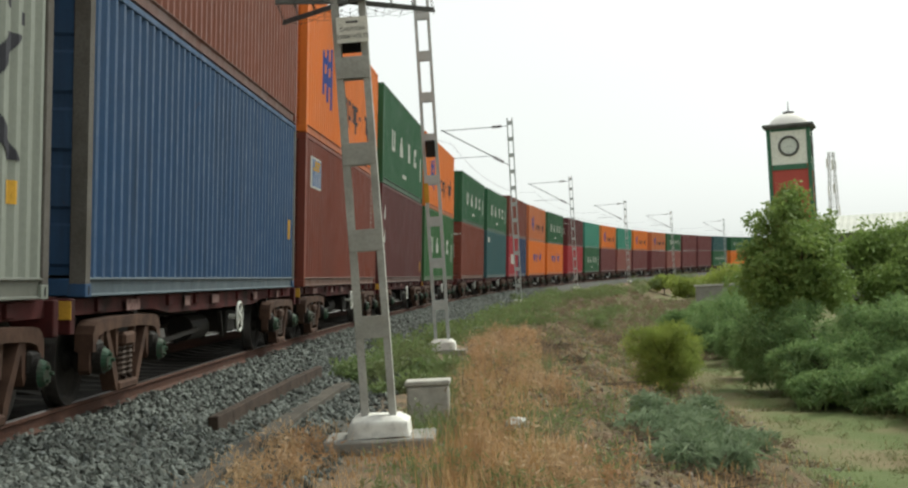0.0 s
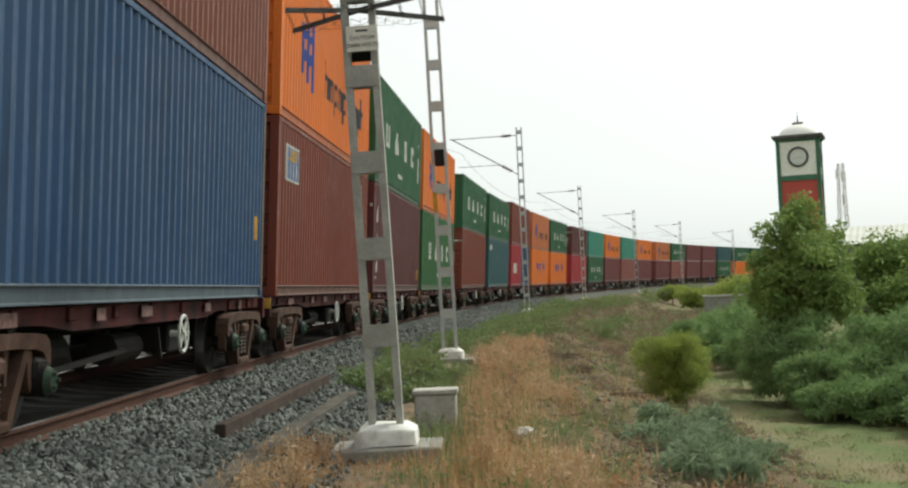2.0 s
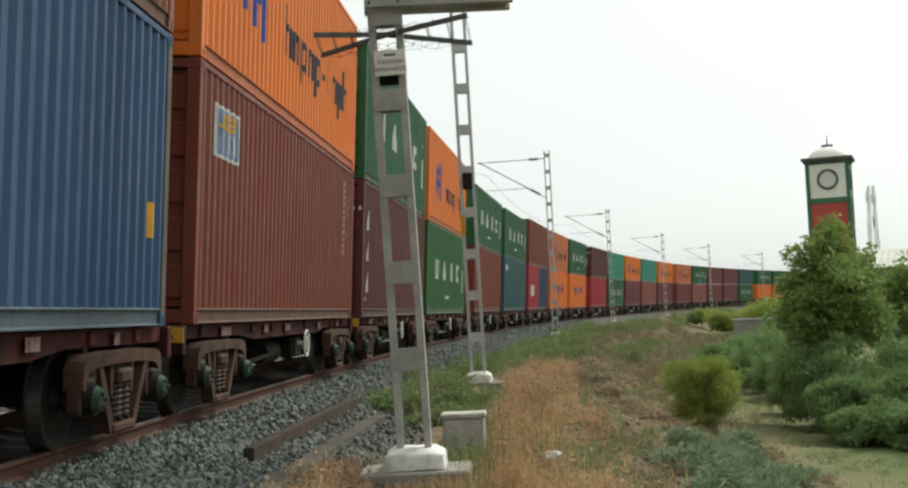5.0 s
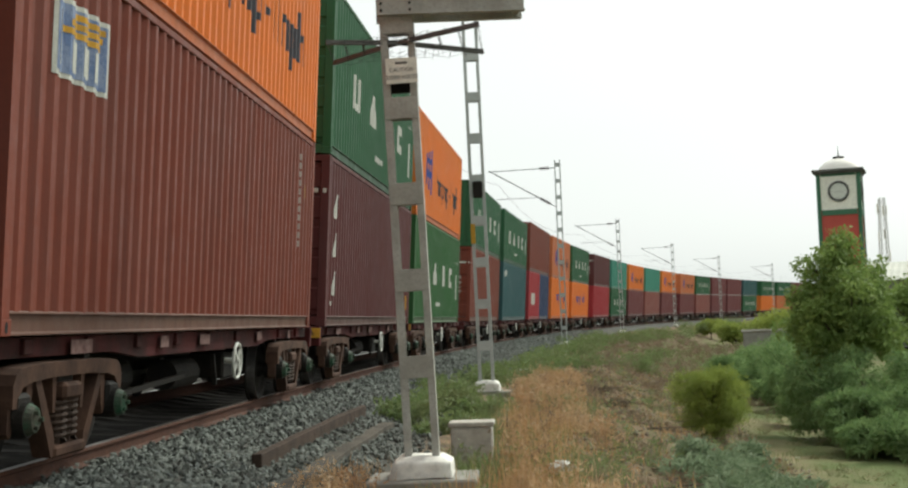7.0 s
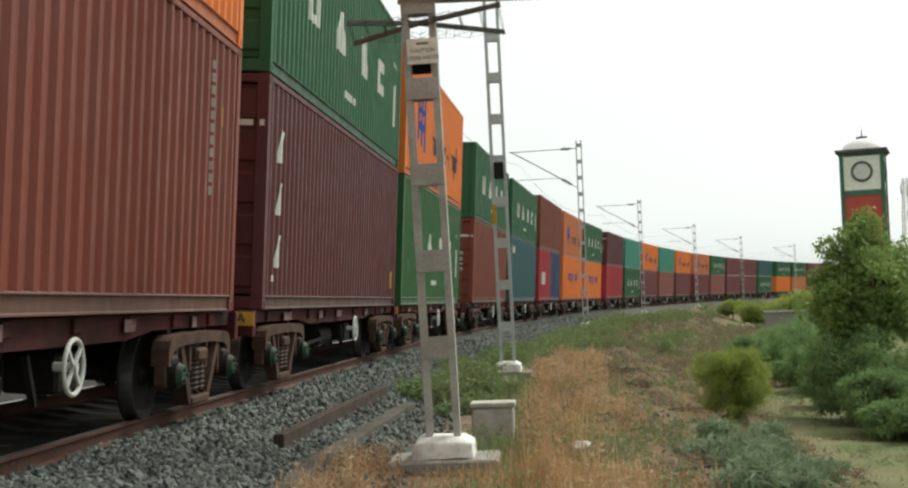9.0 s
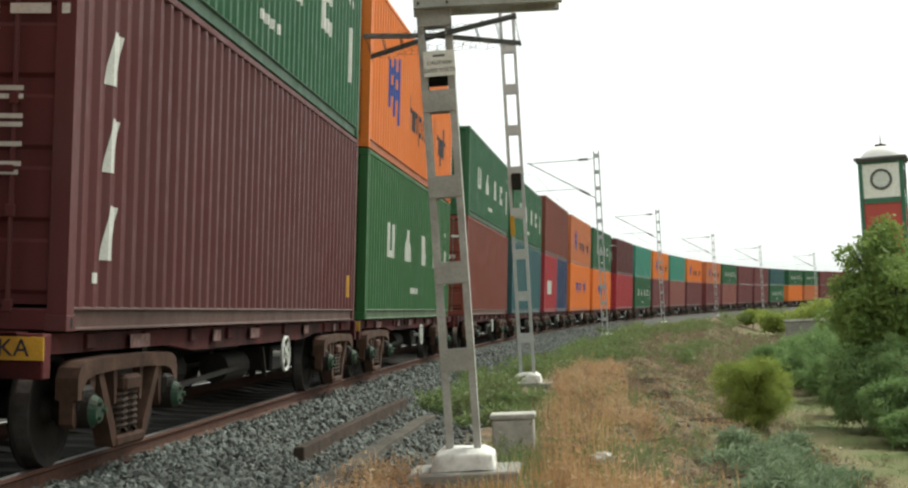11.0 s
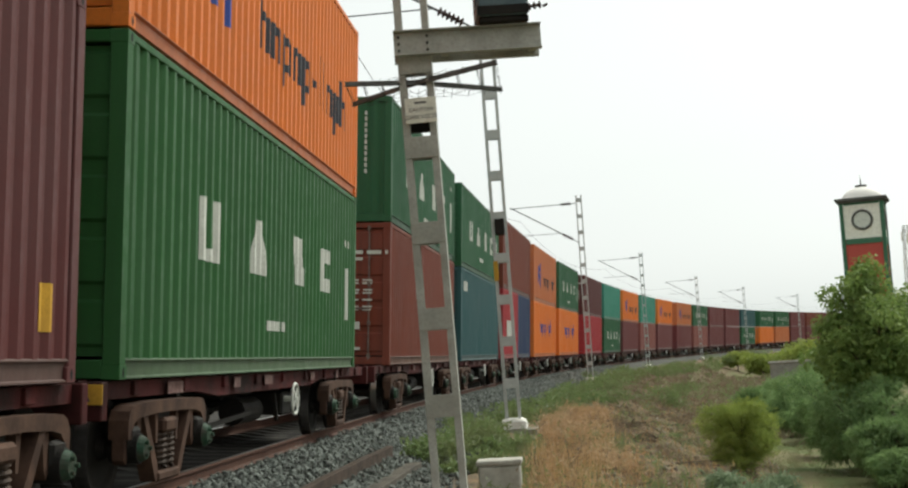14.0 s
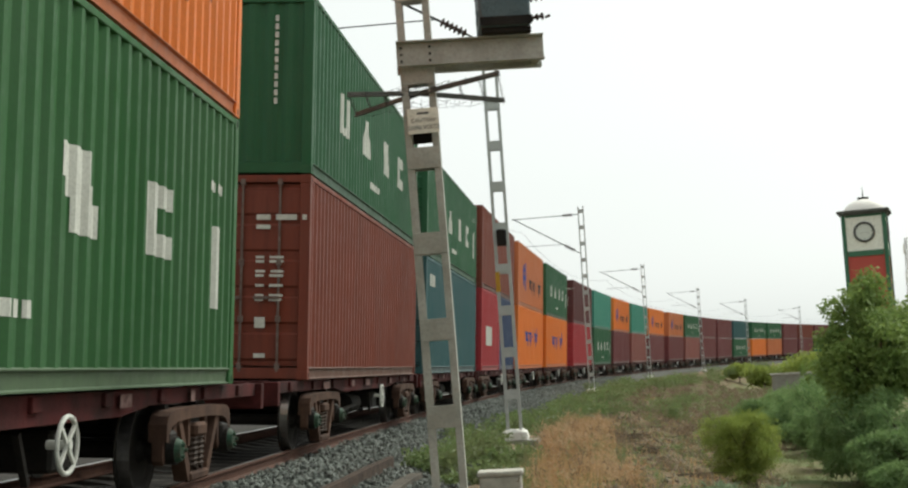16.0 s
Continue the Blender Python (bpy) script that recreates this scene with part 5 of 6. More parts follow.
# ---- plants ----
def leaves(rng, centres, radii, count, size, droop=0.3, aspect=0.45, fill=0.45, ragged=0.16):
    """Many small bent leaves spread through overlapping lobes, thickest towards their skins."""
    centres, radii = np.array(centres, float), np.array(radii, float)
    vol = radii.prod(axis=1) ** (2 / 3)
    pick = rng.choice(len(centres), count, p=vol / vol.sum())
    d = rng.normal(size=(count, 3))
    d /= np.linalg.norm(d, axis=1)[:, None]
    r = 1 - fill * rng.random(count) ** 1.6
    r *= 1 + ragged * rng.normal(size=count)
    p = centres[pick] + d * radii[pick] * r[:, None]
    out = d * 0.6 + rng.normal(size=(count, 3)) * 0.7
    out[:, 2] -= droop
    out /= np.linalg.norm(out, axis=1)[:, None]
    side = np.cross(out, rng.normal(size=(count, 3)))
    side /= np.linalg.norm(side, axis=1)[:, None] + 1e-9
    ln = size * (0.6 + 0.8 * rng.random(count))[:, None]
    w = ln * aspect
    bend = np.array([0, 0, -1.0]) * ln * 0.15
    v = np.stack([p, p + out * ln * 0.5 + side * w * 0.5, p + out * ln + bend, p + out * ln * 0.5 - side * w * 0.5], axis=1).reshape(-1, 3)
    f = np.arange(count * 4).reshape(-1, 4)
    return v, f


def plant(name, at, lobes, count, size, mat, label, category, trunk=None, seed=1, droop=0.3, aspect=0.45, turn=0.0, fill=0.45, kind="", ragged=0.16):
    rng = np.random.default_rng(seed)
    rnd = random.Random(seed)
    e = empty(name)
    # each lobe breaks up into smaller clumps
    cs, rs = [], []
    for (x, y, z), (a, b, c) in lobes:
        cs.append((x, y, z))
        rs.append((a * 0.8, b * 0.8, c * 0.8))
        for k in range(16):
            d = rng.normal(size=3)
            d /= np.linalg.norm(d)
            f = 0.55 + 0.5 * rng.random()
            cs.append((x + d[0] * a * f, y + d[1] * b * f, z + d[2] * c * f))
            q = 0.22 + 0.22 * rng.random()
            rs.append((a * q, b * q, c * q))
    v, f = leaves(rng, cs, rs, count, size, droop, aspect, fill, ragged)
    part_of("crown", mesh_from("crown", v, f), mat, e)
    if trunk is None:
        e.matrix_basis = Matrix.Translation(at) @ pose(0, 0, 0, 0, 0, turn)
        return tagged(e, label, category, kind=kind)
    bm = bmesh.new()
    r, h = trunk
    tube(bm, (0, 0, -0.1), (0.04, 0.0, h), r, r * 0.75, 9)
    for (x, y, z), (a, b, c) in lobes:
        mid = Vector((x * 0.35, y * 0.35, h + (z - h) * 0.45))
        tube(bm, (0.03, 0, h * 0.85), mid, r * 0.65, r * 0.45, 7)
        for k in range(3):
            tip = Vector((x + rnd.uniform(-0.6, 0.6) * a, y + rnd.uniform(-0.6, 0.6) * b, z + rnd.uniform(-0.2, 0.7) * c))
            tube(bm, mid, tip, r * 0.4, r * 0.08, 5)
    part("trunk", bm, M_BARK, e)
    e.matrix_basis = Matrix.Translation(at) @ pose(0, 0, 0, 0, 0, turn)
    return tagged(e, label, category, kind=kind)


def grounded(az, dist):
    p = ray_at(az, 0, dist)
    return Vector((p.x, p.y, ground_at(p.x, p.y)))


def ground_at(x, y):
    r = math.hypot(x - CX, y - CY)
    s = (math.atan2(y - CY, CX - x) - HEAD) * RADIUS
    return level(s, RADIUS - r)


def seen(az, el, dist):
    return ray_at(az, el, dist)


def greenery():
    # the big tree before the clock tower; lobes by bearing, height and spread, all about 40 m off
    at = grounded(17.0, 41)

    def lobe(az, el, dist, a, b, c):
        p = seen(az, el, dist) - at
        return ((p.x, p.y, p.z), (a, b, c))

    plant("tree", at, [lobe(16.8, 2.35, 41, 0.65, 0.65, 0.62), lobe(16.4, 1.5, 41, 0.95, 0.9, 0.8), lobe(17.5, 1.2, 41, 0.85, 0.9, 0.8), lobe(16.0, 0.5, 41, 1.05, 1.0, 0.85),
                       lobe(17.3, 0.1, 40, 1.2, 1.1, 0.9), lobe(15.6, -0.5, 41, 0.95, 1.0, 0.75), lobe(16.5, -0.9, 40, 1.2, 1.1, 0.8), lobe(17.8, -0.9, 40, 1.0, 1.1, 0.8),
                       lobe(16.3, -1.9, 40.5, 0.95, 0.9, 0.6)],
          26000, 0.13, M_LEAF, "dense light-green tree with a conical crown", "tree", (0.16, 1.5), 11, 0.2, 0.5)
    at2 = grounded(20.6, 43)

    def lobe2(az, el, dist, a, b, c):
        p = seen(az, el, dist) - at2
        return ((p.x, p.y, p.z), (a, b, c))

    plant("tree", at2, [lobe2(19.2, -0.2, 43, 1.2, 1.2, 0.8), lobe2(20.2, 0.3, 43, 1.2, 1.2, 0.75), lobe2(21.4, 0.5, 43, 1.3, 1.2, 0.8), lobe2(22.8, 0.3, 43, 1.4, 1.2, 0.9),
                        lobe2(19.4, -1.5, 42, 1.3, 1.2, 0.8), lobe2(21.0, -1.3, 42, 1.4, 1.2, 0.9), lobe2(22.6, -1.4, 42, 1.4, 1.2, 0.9)],
          24000, 0.13, M_LEAF, "broad light-green tree beside the turf", "tree", (0.14, 1.2), 12, 0.2, 0.5)
    # round shrub at the foot of the slope
    b = grounded(11.3, 32.2)
    plant("shrub", b, [((0, 0, 0.85), (0.76, 0.76, 0.7)), ((0.36, 0, 1.0), (0.5, 0.55, 0.5)), ((-0.4, 0.1, 0.98), (0.48, 0.55, 0.5)), ((0.05, -0.1, 1.25), (0.55, 0.5, 0.36)),
                       ((0.3, -0.1, 0.5), (0.52, 0.55, 0.42)), ((-0.3, 0.0, 0.48), (0.5, 0.5, 0.4)), ((0.0, -0.2, 0.2), (0.55, 0.5, 0.32))],
          26000, 0.085, M_LEAF_YELLOW, "round yellow-green shrub with fine foliage", "shrub", (0.06, 0.3), 13, -0.6, 0.2, fill=0.8, ragged=0.22)
    # feathery thorn shrubs along the turf
    k = 0
    for az, dist, w, h in ((15.9, 39, 1.2, 1.9), (16.7, 37.5, 1.6, 2.3), (18.2, 37.5, 1.7, 2.5), (19.9, 37, 1.7, 2.5), (21.4, 36, 1.7, 2.5), (22.8, 35.5, 1.7, 2.5), (17.0, 35.4, 1.1, 1.3), (18.6, 35, 1.4, 1.6), (20.4, 34.4, 1.4, 1.6), (22.0, 33.6, 1.4, 1.6), (17.4, 34.4, 1.2, 1.0), (19.2, 33.6, 1.3, 1.0),
                           (20.9, 32.6, 1.3, 1.1), (22.3, 31.5, 1.3, 1.0), (13.7, 58, 1.7, 1.4), (13.0, 58, 1.6, 1.4), (14.3, 58, 2.0, 1.8), (12.4, 68, 1.6, 1.5), (15.2, 52, 2.0, 2.2), (13.8, 66, 2.2, 1.9), (15.3, 66, 2.6, 2.6), (12.9, 78, 2.0, 1.7), (14.6, 76, 2.6, 2.0), (14.9, 50, 1.3, 1.5), (15.3, 44, 1.2, 1.7), (14.1, 54, 1.1, 1.2), (13.4, 63, 1.5, 1.4)):
        k += 1
        g = grounded(az, dist)
        rr = random.Random(100 + k)
        lobes = [((rr.uniform(-0.7, 0.7) * w, rr.uniform(-0.6, 0.6) * w, h * rr.uniform(0.25, 0.95)), (w * rr.uniform(0.16, 0.42), w * rr.uniform(0.16, 0.42), h * rr.uniform(0.1, 0.26))) for _ in range(13)]
        plant("thorn_shrub", g, lobes, 8500, 0.15, M_FEATHER, "sprawling grey-green thorn shrub with feathery leaves", "shrub", (0.05, 0.3), 200 + k, 0.1, 0.22, fill=0.6, ragged=0.34)
    # low feathery plants on the near slope
    for az, dist, w, h in ((11.2, 20.4, 0.6, 0.5), (12.4, 21.4, 0.6, 0.45), (13.6, 22.0, 0.5, 0.35), (11.6, 23.4, 0.6, 0.5), (12.5, 24.6, 0.6, 0.45), (14.4, 23.4, 0.4, 0.3), (12.4, 27.6, 0.5, 0.35),
                           (11.4, 18.0, 0.6, 0.45), (12.8, 18.6, 0.5, 0.4), (10.3, 18.8, 0.5, 0.45), (12.0, 16.2, 0.5, 0.4), (13.6, 17.2, 0.5, 0.35), (10.6, 21.8, 0.35, 0.45), (14.9, 26.5, 0.4, 0.2)):
        k += 1
        g = grounded(az, dist)
        rr = random.Random(300 + k)
        lobes = [((rr.uniform(-0.6, 0.6) * w, rr.uniform(-0.6, 0.6) * w, h * 0.5), (w * 0.5, w * 0.5, h * 0.4)) for _ in range(4)]
        plant("feathery_plant", g, lobes, 1100, 0.17, M_FEATHER_GREY, "low blue-green feathery weed on the slope", "plant", None, 400 + k, 0.0, 0.16, fill=0.8, ragged=0.4)
    # weeds round the masts and along the verge
    for s, o, w, h in ((21.5, 1.5, 0.6, 0.4), (23, 1.9, 0.7, 0.45), (25, 1.5, 0.7, 0.45), (27, 1.9, 0.7, 0.5), (29, 1.5, 0.7, 0.45), (24, 2.6, 0.6, 0.35), (20, 2.1, 0.5, 0.3), (33, 1.8, 0.8, 0.5), (36, 2.6, 0.8, 0.45), (40, 2.0, 0.9, 0.45),
                       (45, 2.8, 1.1, 0.6), (50, 3.2, 1.2, 0.6), (54, 2.8, 1.2, 0.55), (48, 4.2, 1.0, 0.5), (58, 3.8, 1.2, 0.6), (64, 3.0, 1.2, 0.6), (70, 3.8, 1.3, 0.6), (78, 3.2, 1.3, 0.7), (85, 4.2, 1.4, 0.8), (93, 3.2, 1.4, 0.8),
                       (100, 4.4, 1.6, 0.9), (62, 6.5, 1.1, 0.8), (75, 6.2, 1.3, 0.8), (90, 7.0, 1.4, 1.0), (110, 5.0, 1.6, 1.0), (122, 6.0, 1.8, 1.2), (135, 5.0, 1.8, 1.2), (150, 6.5, 2.0, 1.5), (165, 5.5, 2.0, 1.5), (185, 6.5, 2.4, 1.8), (205, 6.0, 2.4, 1.8)):
        k += 1
        rr = random.Random(500 + k)
        g = spot(s, o, level(s, o))
        lobes = [((rr.uniform(-0.6, 0.6) * w, rr.uniform(-0.8, 0.8) * w, h * rr.uniform(0.3, 0.6)), (w * 0.55, w * 0.6, h * 0.42)) for _ in range(4)]
        plant("weed_clump", g, lobes, 1000, 0.1 + 0.0008 * s, M_WEED, "low green weeds beside the ballast", "plant", None, 600 + k, -0.3, 0.3, fill=0.8, ragged=0.35)
    # shrubs before the far end of the train
    for az, dist, w, h in ((12.4, 150, 2.6, 2.6), (13.3, 140, 2.8, 3.0), (14.2, 130, 3.0, 3.2), (15.2, 120, 3.0, 3.4), (11.4, 165, 2.4, 2.2), (14.6, 100, 2.4, 3.4), (15.4, 90, 2.4, 3.4)):
        k += 1
        g = grounded(az, dist)
        rr = random.Random(700 + k)
        lobes = [((rr.uniform(-0.5, 0.5) * w, rr.uniform(-0.5, 0.5) * w, h * rr.uniform(0.4, 0.8)), (w * 0.5, w * 0.5, h * 0.3)) for _ in range(5)]
        plant("shrub", g, lobes, 4000, 0.3, M_LEAF_YELLOW, "olive-green shrub on the embankment", "shrub", (0.08, 0.6), 800 + k, 0.0, 0.4)
    # tree tops behind the shed
    for az, dist, w, h in ((18.9, 150, 3.0, 7.6), (19.6, 152, 3.2, 7.3), (20.6, 146, 3.6, 7.6), (21.6, 146, 4.2, 8.6), (22.8, 146, 4.4, 8.8), (24.2, 150, 4.0, 8.2), (20.7, 100, 2.6, 4.6), (21.9, 98, 3.0, 5.2), (23.2, 96, 3.0, 5.6)):
        k += 1
        g = grounded(az, dist)
        rr = random.Random(900 + k)
        lobes = [((rr.uniform(-0.6, 0.6) * w, rr.uniform(-0.6, 0.6) * w, h * rr.uniform(0.6, 0.9)), (w * 0.5, w * 0.5, h * 0.14)) for _ in range(6)]
        plant("tree", g, lobes, 3500, 0.4, M_FAR_LEAF, "distant dull-green tree behind the shed", "tree", (0.2, h * 0.45), 950 + k, 0.0, 0.5)


greenery()


def blades(name, count, s_range, o_range, height, width, mat, label, seed, clump=0.5, lean=0.35, power=1.0, patchy=-9.0):
    """Thin upright stalks in tufts."""
    rng = np.random.default_rng(seed)
    nt = max(1, count // 14)
    ts = s_range[0] + (s_range[1] - s_range[0]) * rng.random(nt) ** power
    to = o_range[0] + (o_range[1] - o_range[0]) * (0.65 * rng.random(nt) + 0.35 * rng.random(nt))
    th = height * (0.45 + 0.75 * rng.random(nt))
    v, f = [], []
    for s, o, h in zip(ts, to, th):
        base = spot(s, o, level(s, o) - 0.02)
        if noise.noise((base.x * 0.8, base.y * 0.45, seed)) < patchy:
            continue
        for _ in range(14):
            p = base + Vector((rng.normal() * 0.09 * clump * 2, rng.normal() * 0.09 * clump * 2, 0))
            a = rng.random() * 6.283
            hh = h * (0.5 + 0.6 * rng.random())
            d = Vector((math.cos(a), math.sin(a), 0)) * lean * hh * rng.random()
            side = Vector((math.cos(a + 1.57), math.sin(a + 1.57), 0)) * width * 0.5
            mid = p + d * 0.35 + Vector((0, 0, hh * 0.6))
            tip = p + d + Vector((0, 0, hh))
            i = len(v)
            v += [tuple(p - side), tuple(p + side), tuple(mid + side * 0.7), tuple(mid - side * 0.7), tuple(tip)]
            f += [(i, i + 1, i + 2, i + 3), (i + 3, i + 2, i + 4)]
    me = bpy.data.meshes.new(name)
    me.from_pydata(v, [], f)
    return tagged(part_of(name, me, mat), label, "grass", kind="stuff")


blades("dry_grass", 9500, (8.5, 24), (2.3, 4.7), 0.28, 0.008, M_STRAW, "dry straw-coloured grass on the verge", 31, 0.9, 0.9, 1.0, 0.02)
blades("dry_grass", 900, (9.5, 15), (1.3, 1.9), 0.26, 0.007, M_STRAW, "matted dead grass over the concrete edging", 40, 1.1, 1.6, 1.0, 0.0)
blades("green_grass", 3800, (9, 30), (2.4, 4.8), 0.2, 0.008, M_WEED, "short green grass between the dry tufts", 41, 1.2, 1.0, 1.0, -0.05)
blades("dry_grass", 1700, (8.5, 22), (2.9, 4.0), 0.62, 0.007, M_STRAW, "tall thin dry stalks on the verge", 37, 0.5, 0.35)
blades("green_grass", 2600, (13.5, 26), (2.5, 3.4), 0.3, 0.009, M_WEED, "green grass mixed into the dry verge", 38, 0.9, 0.8)
blades("dry_grass", 1500, (8.0, 14), (1.9, 2.9), 0.14, 0.008, M_STRAW, "short dry grass beside the mast footing", 32, 0.9, 1.2)
blades("dry_grass", 7000, (24, 42), (2.7, 4.5), 0.32, 0.012, M_STRAW, "dry straw-coloured grass on the bank", 33, 1.2, 0.8, 1.0, 0.0)
blades("slope_grass", 10000, (14, 90), (4.2, 9.0), 0.16, 0.014, M_STRAW, "sparse dry grass on the slope", 34, 1.6, 0.9, 1.6)
blades("slope_grass", 6000, (14, 110), (4.2, 9.5), 0.18, 0.016, M_WEED, "sparse green grass on the slope", 39, 1.4, 0.9, 1.4)
blades("turf_grass", 14000, (16, 70), (8.0, 17.0), 0.1, 0.016, M_WEED, "thin green grass on the level ground", 35, 2.5, 0.9, 1.5)
blades("verge_grass", 4500, (36, 110), (2.2, 4.4), 0.26, 0.022, M_WEED, "green grass on the embankment edge", 36, 2.0, 0.8)


def dry_weeds(name, tufts, s_range, o_range, height, spread, per, size, mat, label, seed, patchy=-9.0):
    """Dead branching weeds: thin stems that carry many small curled bits."""
    rng = np.random.default_rng(seed)
    v, f = [], []
    for _ in range(tufts):
        s, o = s_range[0] + (s_range[1] - s_range[0]) * rng.random(), o_range[0] + (o_range[1] - o_range[0]) * rng.random()
        base = spot(s, o, level(s, o) - 0.02)
        if noise.noise((base.x * 0.7, base.y * 0.5, seed)) < patchy:
            continue
        h = height * (0.45 + 0.75 * rng.random())
        for _ in range(6):
            a = rng.random() * 6.283
            d = Vector((math.cos(a), math.sin(a), 0)) * spread * (0.3 + 0.9 * rng.random())
            hh = h * (0.6 + 0.5 * rng.random())
            side = Vector((-math.sin(a), math.cos(a), 0)) * 0.004
            tip = base + d + Vector((0, 0, hh))
            i = len(v)
            v += [tuple(base - side), tuple(base + side), tuple(tip + side * 0.4), tuple(tip - side * 0.4)]
            f.append((i, i + 1, i + 2, i + 3))
            for _ in range(per // 6):
                u = 0.15 + 0.85 * rng.random() ** 0.8
                p = base + d * u + Vector((0, 0, hh * u)) + Vector(rng.normal(size=3) * 0.1 * spread * 2)
                out = Vector(rng.normal(size=3) + np.array([0, 0, 0.5])).normalized() * size * (0.5 + rng.random())
                across = out.cross(Vector(rng.normal(size=3))).normalized() * size * 0.13
                i = len(v)
                v += [tuple(p - across), tuple(p + across), tuple(p + out)]
                f.append((i, i + 1, i + 2))
    me = bpy.data.meshes.new(name)
    me.from_pydata(v, [], f)
    return tagged(part_of(name, me, mat), label, "weeds", kind="stuff")


dry_weeds("dry_weeds", 260, (10.5, 27), (3.1, 4.8), 0.58, 0.2, 66, 0.07, M_DRY, "tan dead weeds along the verge", 51, 0.1)
dry_weeds("dry_weeds", 120, (12, 36), (3.0, 4.8), 0.4, 0.25, 60, 0.07, M_DEAD, "brown dead weeds between the tan ones", 60, -0.1)
dry_weeds("dry_weeds", 170, (26, 38), (2.9, 4.4), 0.5, 0.24, 60, 0.085, M_DRY, "tan dead weeds on the top of the bank", 52, 0.08)
dry_weeds("dry_weeds", 26, (9.6, 13.4), (1.45, 1.9), 0.3, 0.25, 60, 0.07, M_DRY, "dead weeds tangled over the concrete edging", 53)
dry_weeds("slope_weeds", 1300, (14, 85), (4.3, 8.8), 0.2, 0.26, 48, 0.08, M_DEAD, "grey-brown dead weeds on the bank", 54, -0.1)
dry_weeds("slope_weeds", 480, (16, 85), (4.6, 8.8), 0.26, 0.25, 54, 0.08, M_WEED, "small green weeds on the bank", 55, 0.12)
dry_weeds("verge_weeds", 260, (9, 30), (2.5, 4.8), 0.35, 0.22, 60, 0.07, M_WEED, "green weeds among the dead ones", 56, 0.0)
dry_weeds("bank_weeds", 420, (60, 150), (3.6, 13.0), 0.35, 0.5, 42, 0.2, M_WEED, "dull green weeds along the far bank", 58, 0.0)
dry_weeds("bank_weeds", 1100, (50, 150), (3.8, 13.0), 0.28, 0.5, 42, 0.18, M_DEAD, "grey-brown dead weeds along the far bank", 59, -0.2)
dry_weeds("turf_weeds", 500, (18, 60), (8.5, 16), 0.14, 0.3, 48, 0.08, M_TURF, "low mixed weeds on the level ground", 57, -0.1)


def rubble():
    """Loose earth clods, stones and chips strewn over the bank."""
    rng = np.random.default_rng(91)
    shapes, tri = stone_shapes(rng, 8)
    v, f = [], []
    for i in range(11000):
        s, o = 12 + 75 * rng.random() ** 1.5, 3.6 + 5.4 * rng.random()
        size = (0.012 + 0.04 * rng.random() ** 4) * (1 + 0.014 * (s - 12))
        q = shapes[i % 8] @ np.array(Euler(rng.random(3) * 6.28).to_matrix()).T * size
        v.append(q + np.array(spot(s, o, level(s, o) + size * 0.25)))
        f.append(tri + 12 * i)
    tagged(part_of("slope_rubble", mesh_from("slope_rubble", np.concatenate(v), np.concatenate(f)), M_RUBBLE), "brown stones and clods strewn over the bank", "rubble", kind="stuff")


def twigs():
    rng = np.random.default_rng(92)
    bm = bmesh.new()
    for i in range(420):
        s, o = 14 + 50 * rng.random() ** 1.3, 3.8 + 4.6 * rng.random()
        p = spot(s, o, level(s, o) + 0.03)
        a = rng.random() * 6.28
        d = Vector((math.cos(a), math.sin(a), 0.1 * rng.normal())) * (0.2 + 0.7 * rng.random())
        tube(bm, p, p + d, 0.012, 0.005, 4, False)
    tagged(part("dead_twigs", bm, M_BARK), "dead twigs lying on the bank", "twigs", kind="stuff")


# ---- pieces of the track: sleepers and ballast stones ----
TRACK = tagged(empty("track"), "broad-gauge track on concrete sleepers", "track", kind="structure")
SLEEPER = sleeper_mesh()
for k in range(210):
    part_of("sleeper", SLEEPER, None, TRACK, m=on_track(4 + 0.65 * k))


def stone_shapes(rng, n):
    """A few angular broken stones, each as its corners and triangles."""
    t = (1 + 5 ** 0.5) / 2
    ico = np.array([(-1, t, 0), (1, t, 0), (-1, -t, 0), (1, -t, 0), (0, -1, t), (0, 1, t), (0, -1, -t), (0, 1, -t), (t, 0, -1), (t, 0, 1), (-t, 0, -1), (-t, 0, 1)]) / 1.9
    tri = np.array([(0, 11, 5), (0, 5, 1), (0, 1, 7), (0, 7, 10), (0, 10, 11), (1, 5, 9), (5, 11, 4), (11, 10, 2), (10, 7, 6), (7, 1, 8), (3, 9, 4), (3, 4, 2), (3, 2, 6), (3, 6, 8), (3, 8, 9), (4, 9, 5), (2, 4, 11), (6, 2, 10), (8, 6, 7), (9, 8, 1)])
    return [ico * (0.65 + 0.7 * rng.random((12, 1))) * np.array([1, 0.8, 0.65]) for _ in range(n)], tri


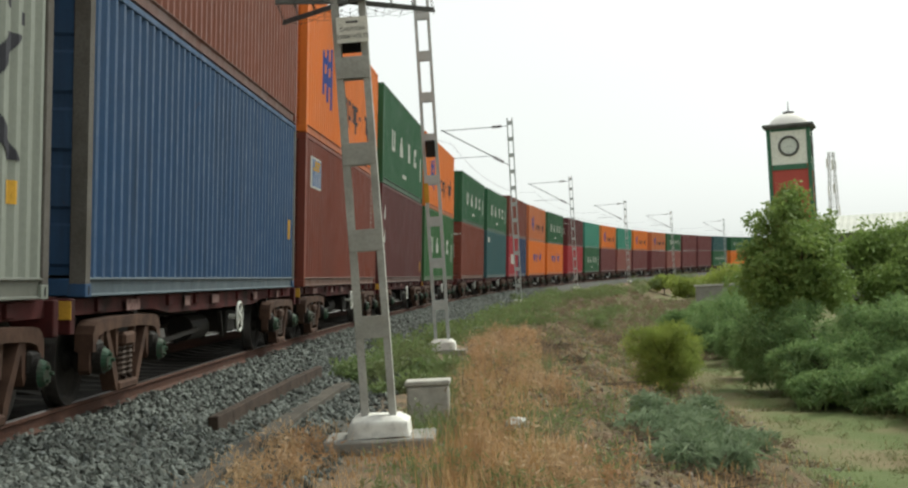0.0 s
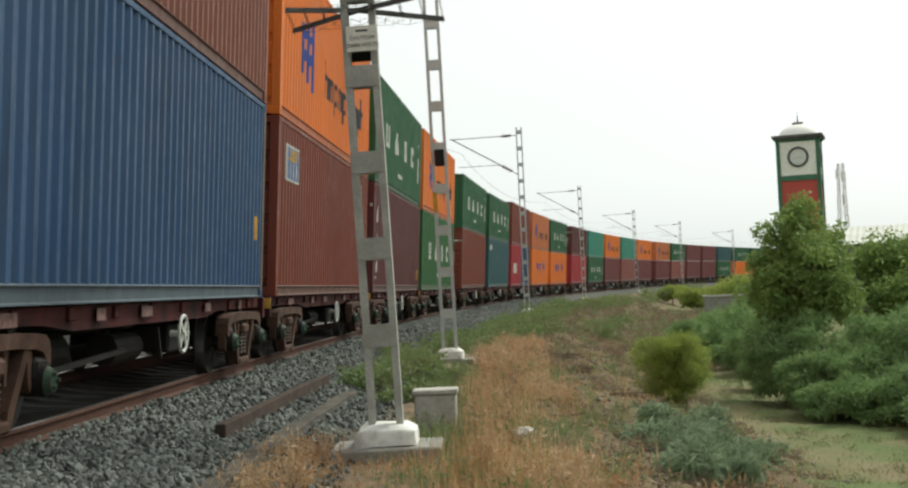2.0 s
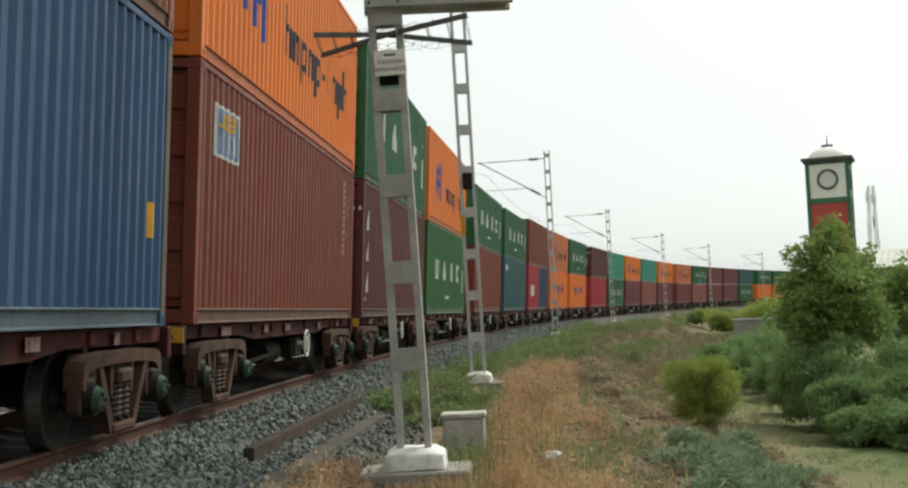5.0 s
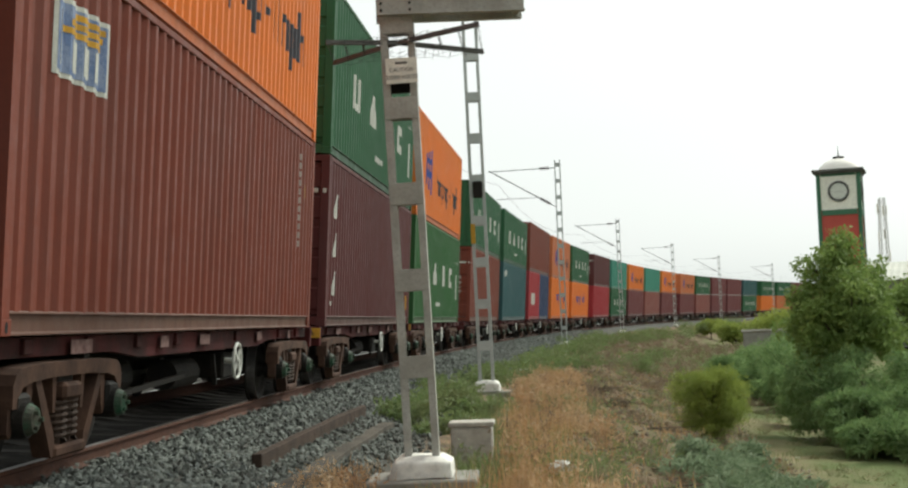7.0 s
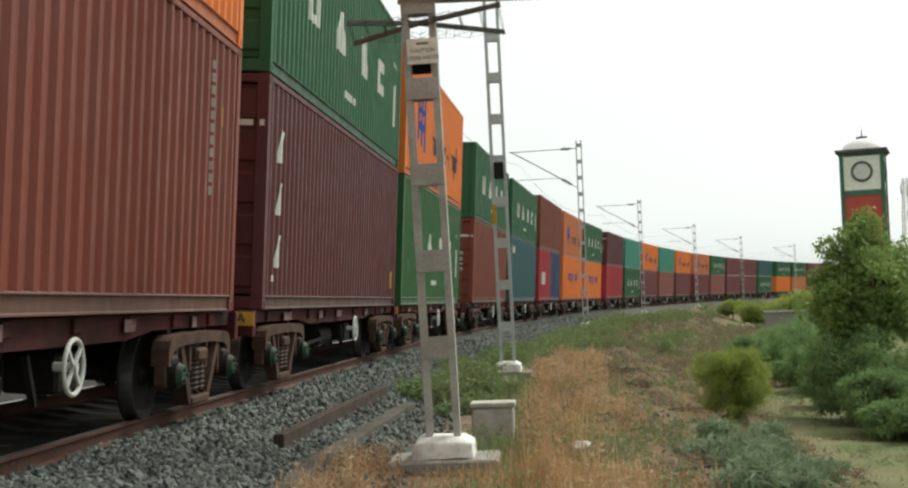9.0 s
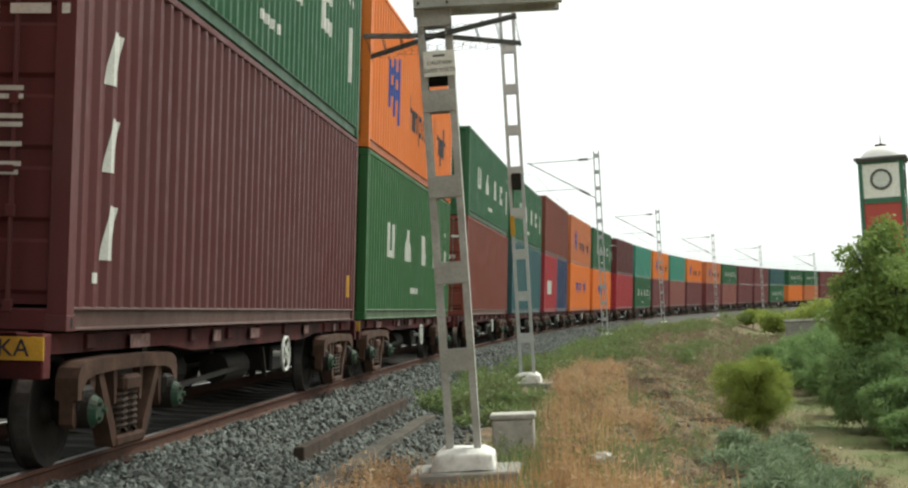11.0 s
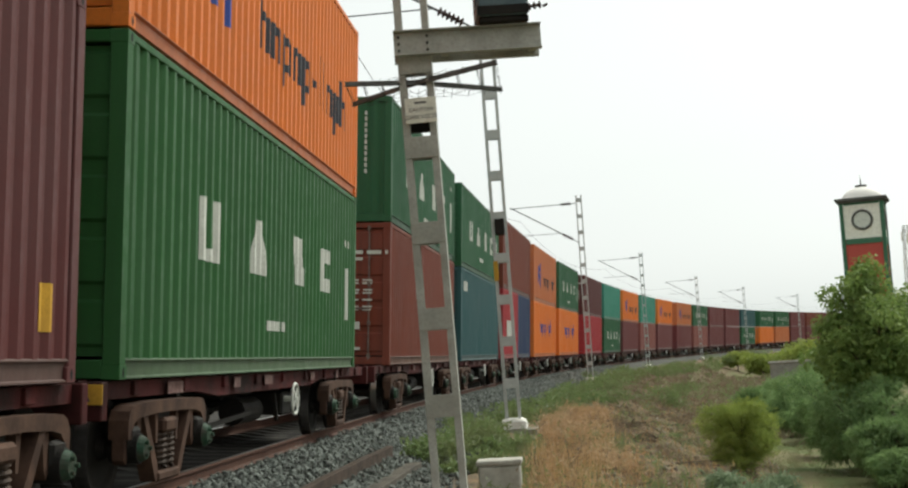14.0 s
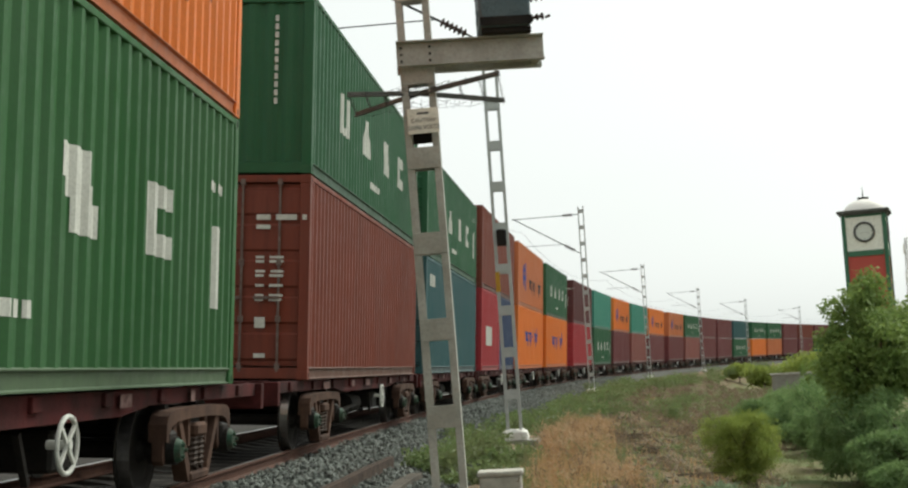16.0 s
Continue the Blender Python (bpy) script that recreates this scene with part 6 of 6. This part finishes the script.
def ballast():
    rng = np.random.default_rng(77)
    shapes, tri = stone_shapes(rng, 8)
    meshes = []
    for sh in shapes:
        me = mesh_from("stone", sh, tri)
        me.materials.append(M_STONE)
        meshes.append(me)
    owner = tagged(empty("ballast"), "grey crushed-stone ballast", "ballast", kind="structure")
    for k in range(300):
        s, o = 9.0 + 4.5 * rng.random(), -0.1 + 2.0 * rng.random()
        size = 0.03 + 0.03 * rng.random()
        p = spot(s, o, level(s, o) + size * 0.35)
        ob = part_of("stone", meshes[k % 8], None, owner, m=Matrix.LocRotScale(p, Euler(rng.random(3) * 6.28), (size,) * 3))
    v, f, base = [], [], 0
    count = 40000
    s_all = 7.5 + 110 * rng.random(count) ** 2.3
    o_all = -3.2 + 5.3 * rng.random(count)
    for i in range(count):
        s, o = s_all[i], o_all[i]
        if -2.3 < o < -0.45:
            o = rng.random() * 2.0 - 0.25
        if o > 1.5 and rng.random() < 0.35:
            continue
        size = (0.022 + 0.03 * rng.random()) * (1 + 0.012 * max(0, s - 12))
        a = Euler(rng.random(3) * 6.28).to_matrix()
        q = shapes[i % 8] @ np.array(a).T * size
        p = spot(s, o, level(s, o) + size * 0.3)
        v.append(q + np.array(p))
        f.append(tri + base)
        base += 12
    me = mesh_from("ballast_stones", np.concatenate(v), np.concatenate(f))
    tagged(part_of("ballast_stones", me, M_STONE_MIX), "crushed grey stones of the ballast shoulder", "ballast", kind="stuff")


def stone_mix(name, c1, c2):
    m, n, l = material(name)
    g = n.new("ShaderNodeNewGeometry")
    v = place_of(n, l, own=False)
    col = blend(n, l, g.outputs["Random Per Island"], c1, c2)
    fine = noise_at(n, l, v, 40, 4)
    col = blend(n, l, ramp(n, l, fine, 0.4, 0.75, 0.0, 0.5), col, (0.1, 0.085, 0.07))
    shade(n, l, col, 0.9, 0.0, fine, 0.3, 0.01, 0.2)
    return m


M_STONE_MIX = stone_mix("ballast_stone_mix", (0.045, 0.051, 0.047), (0.2, 0.22, 0.2))
M_RUBBLE = stone_mix("bank_rubble", (0.1, 0.075, 0.055), (0.38, 0.32, 0.26))
rubble()
twigs()
ballast()
motions()
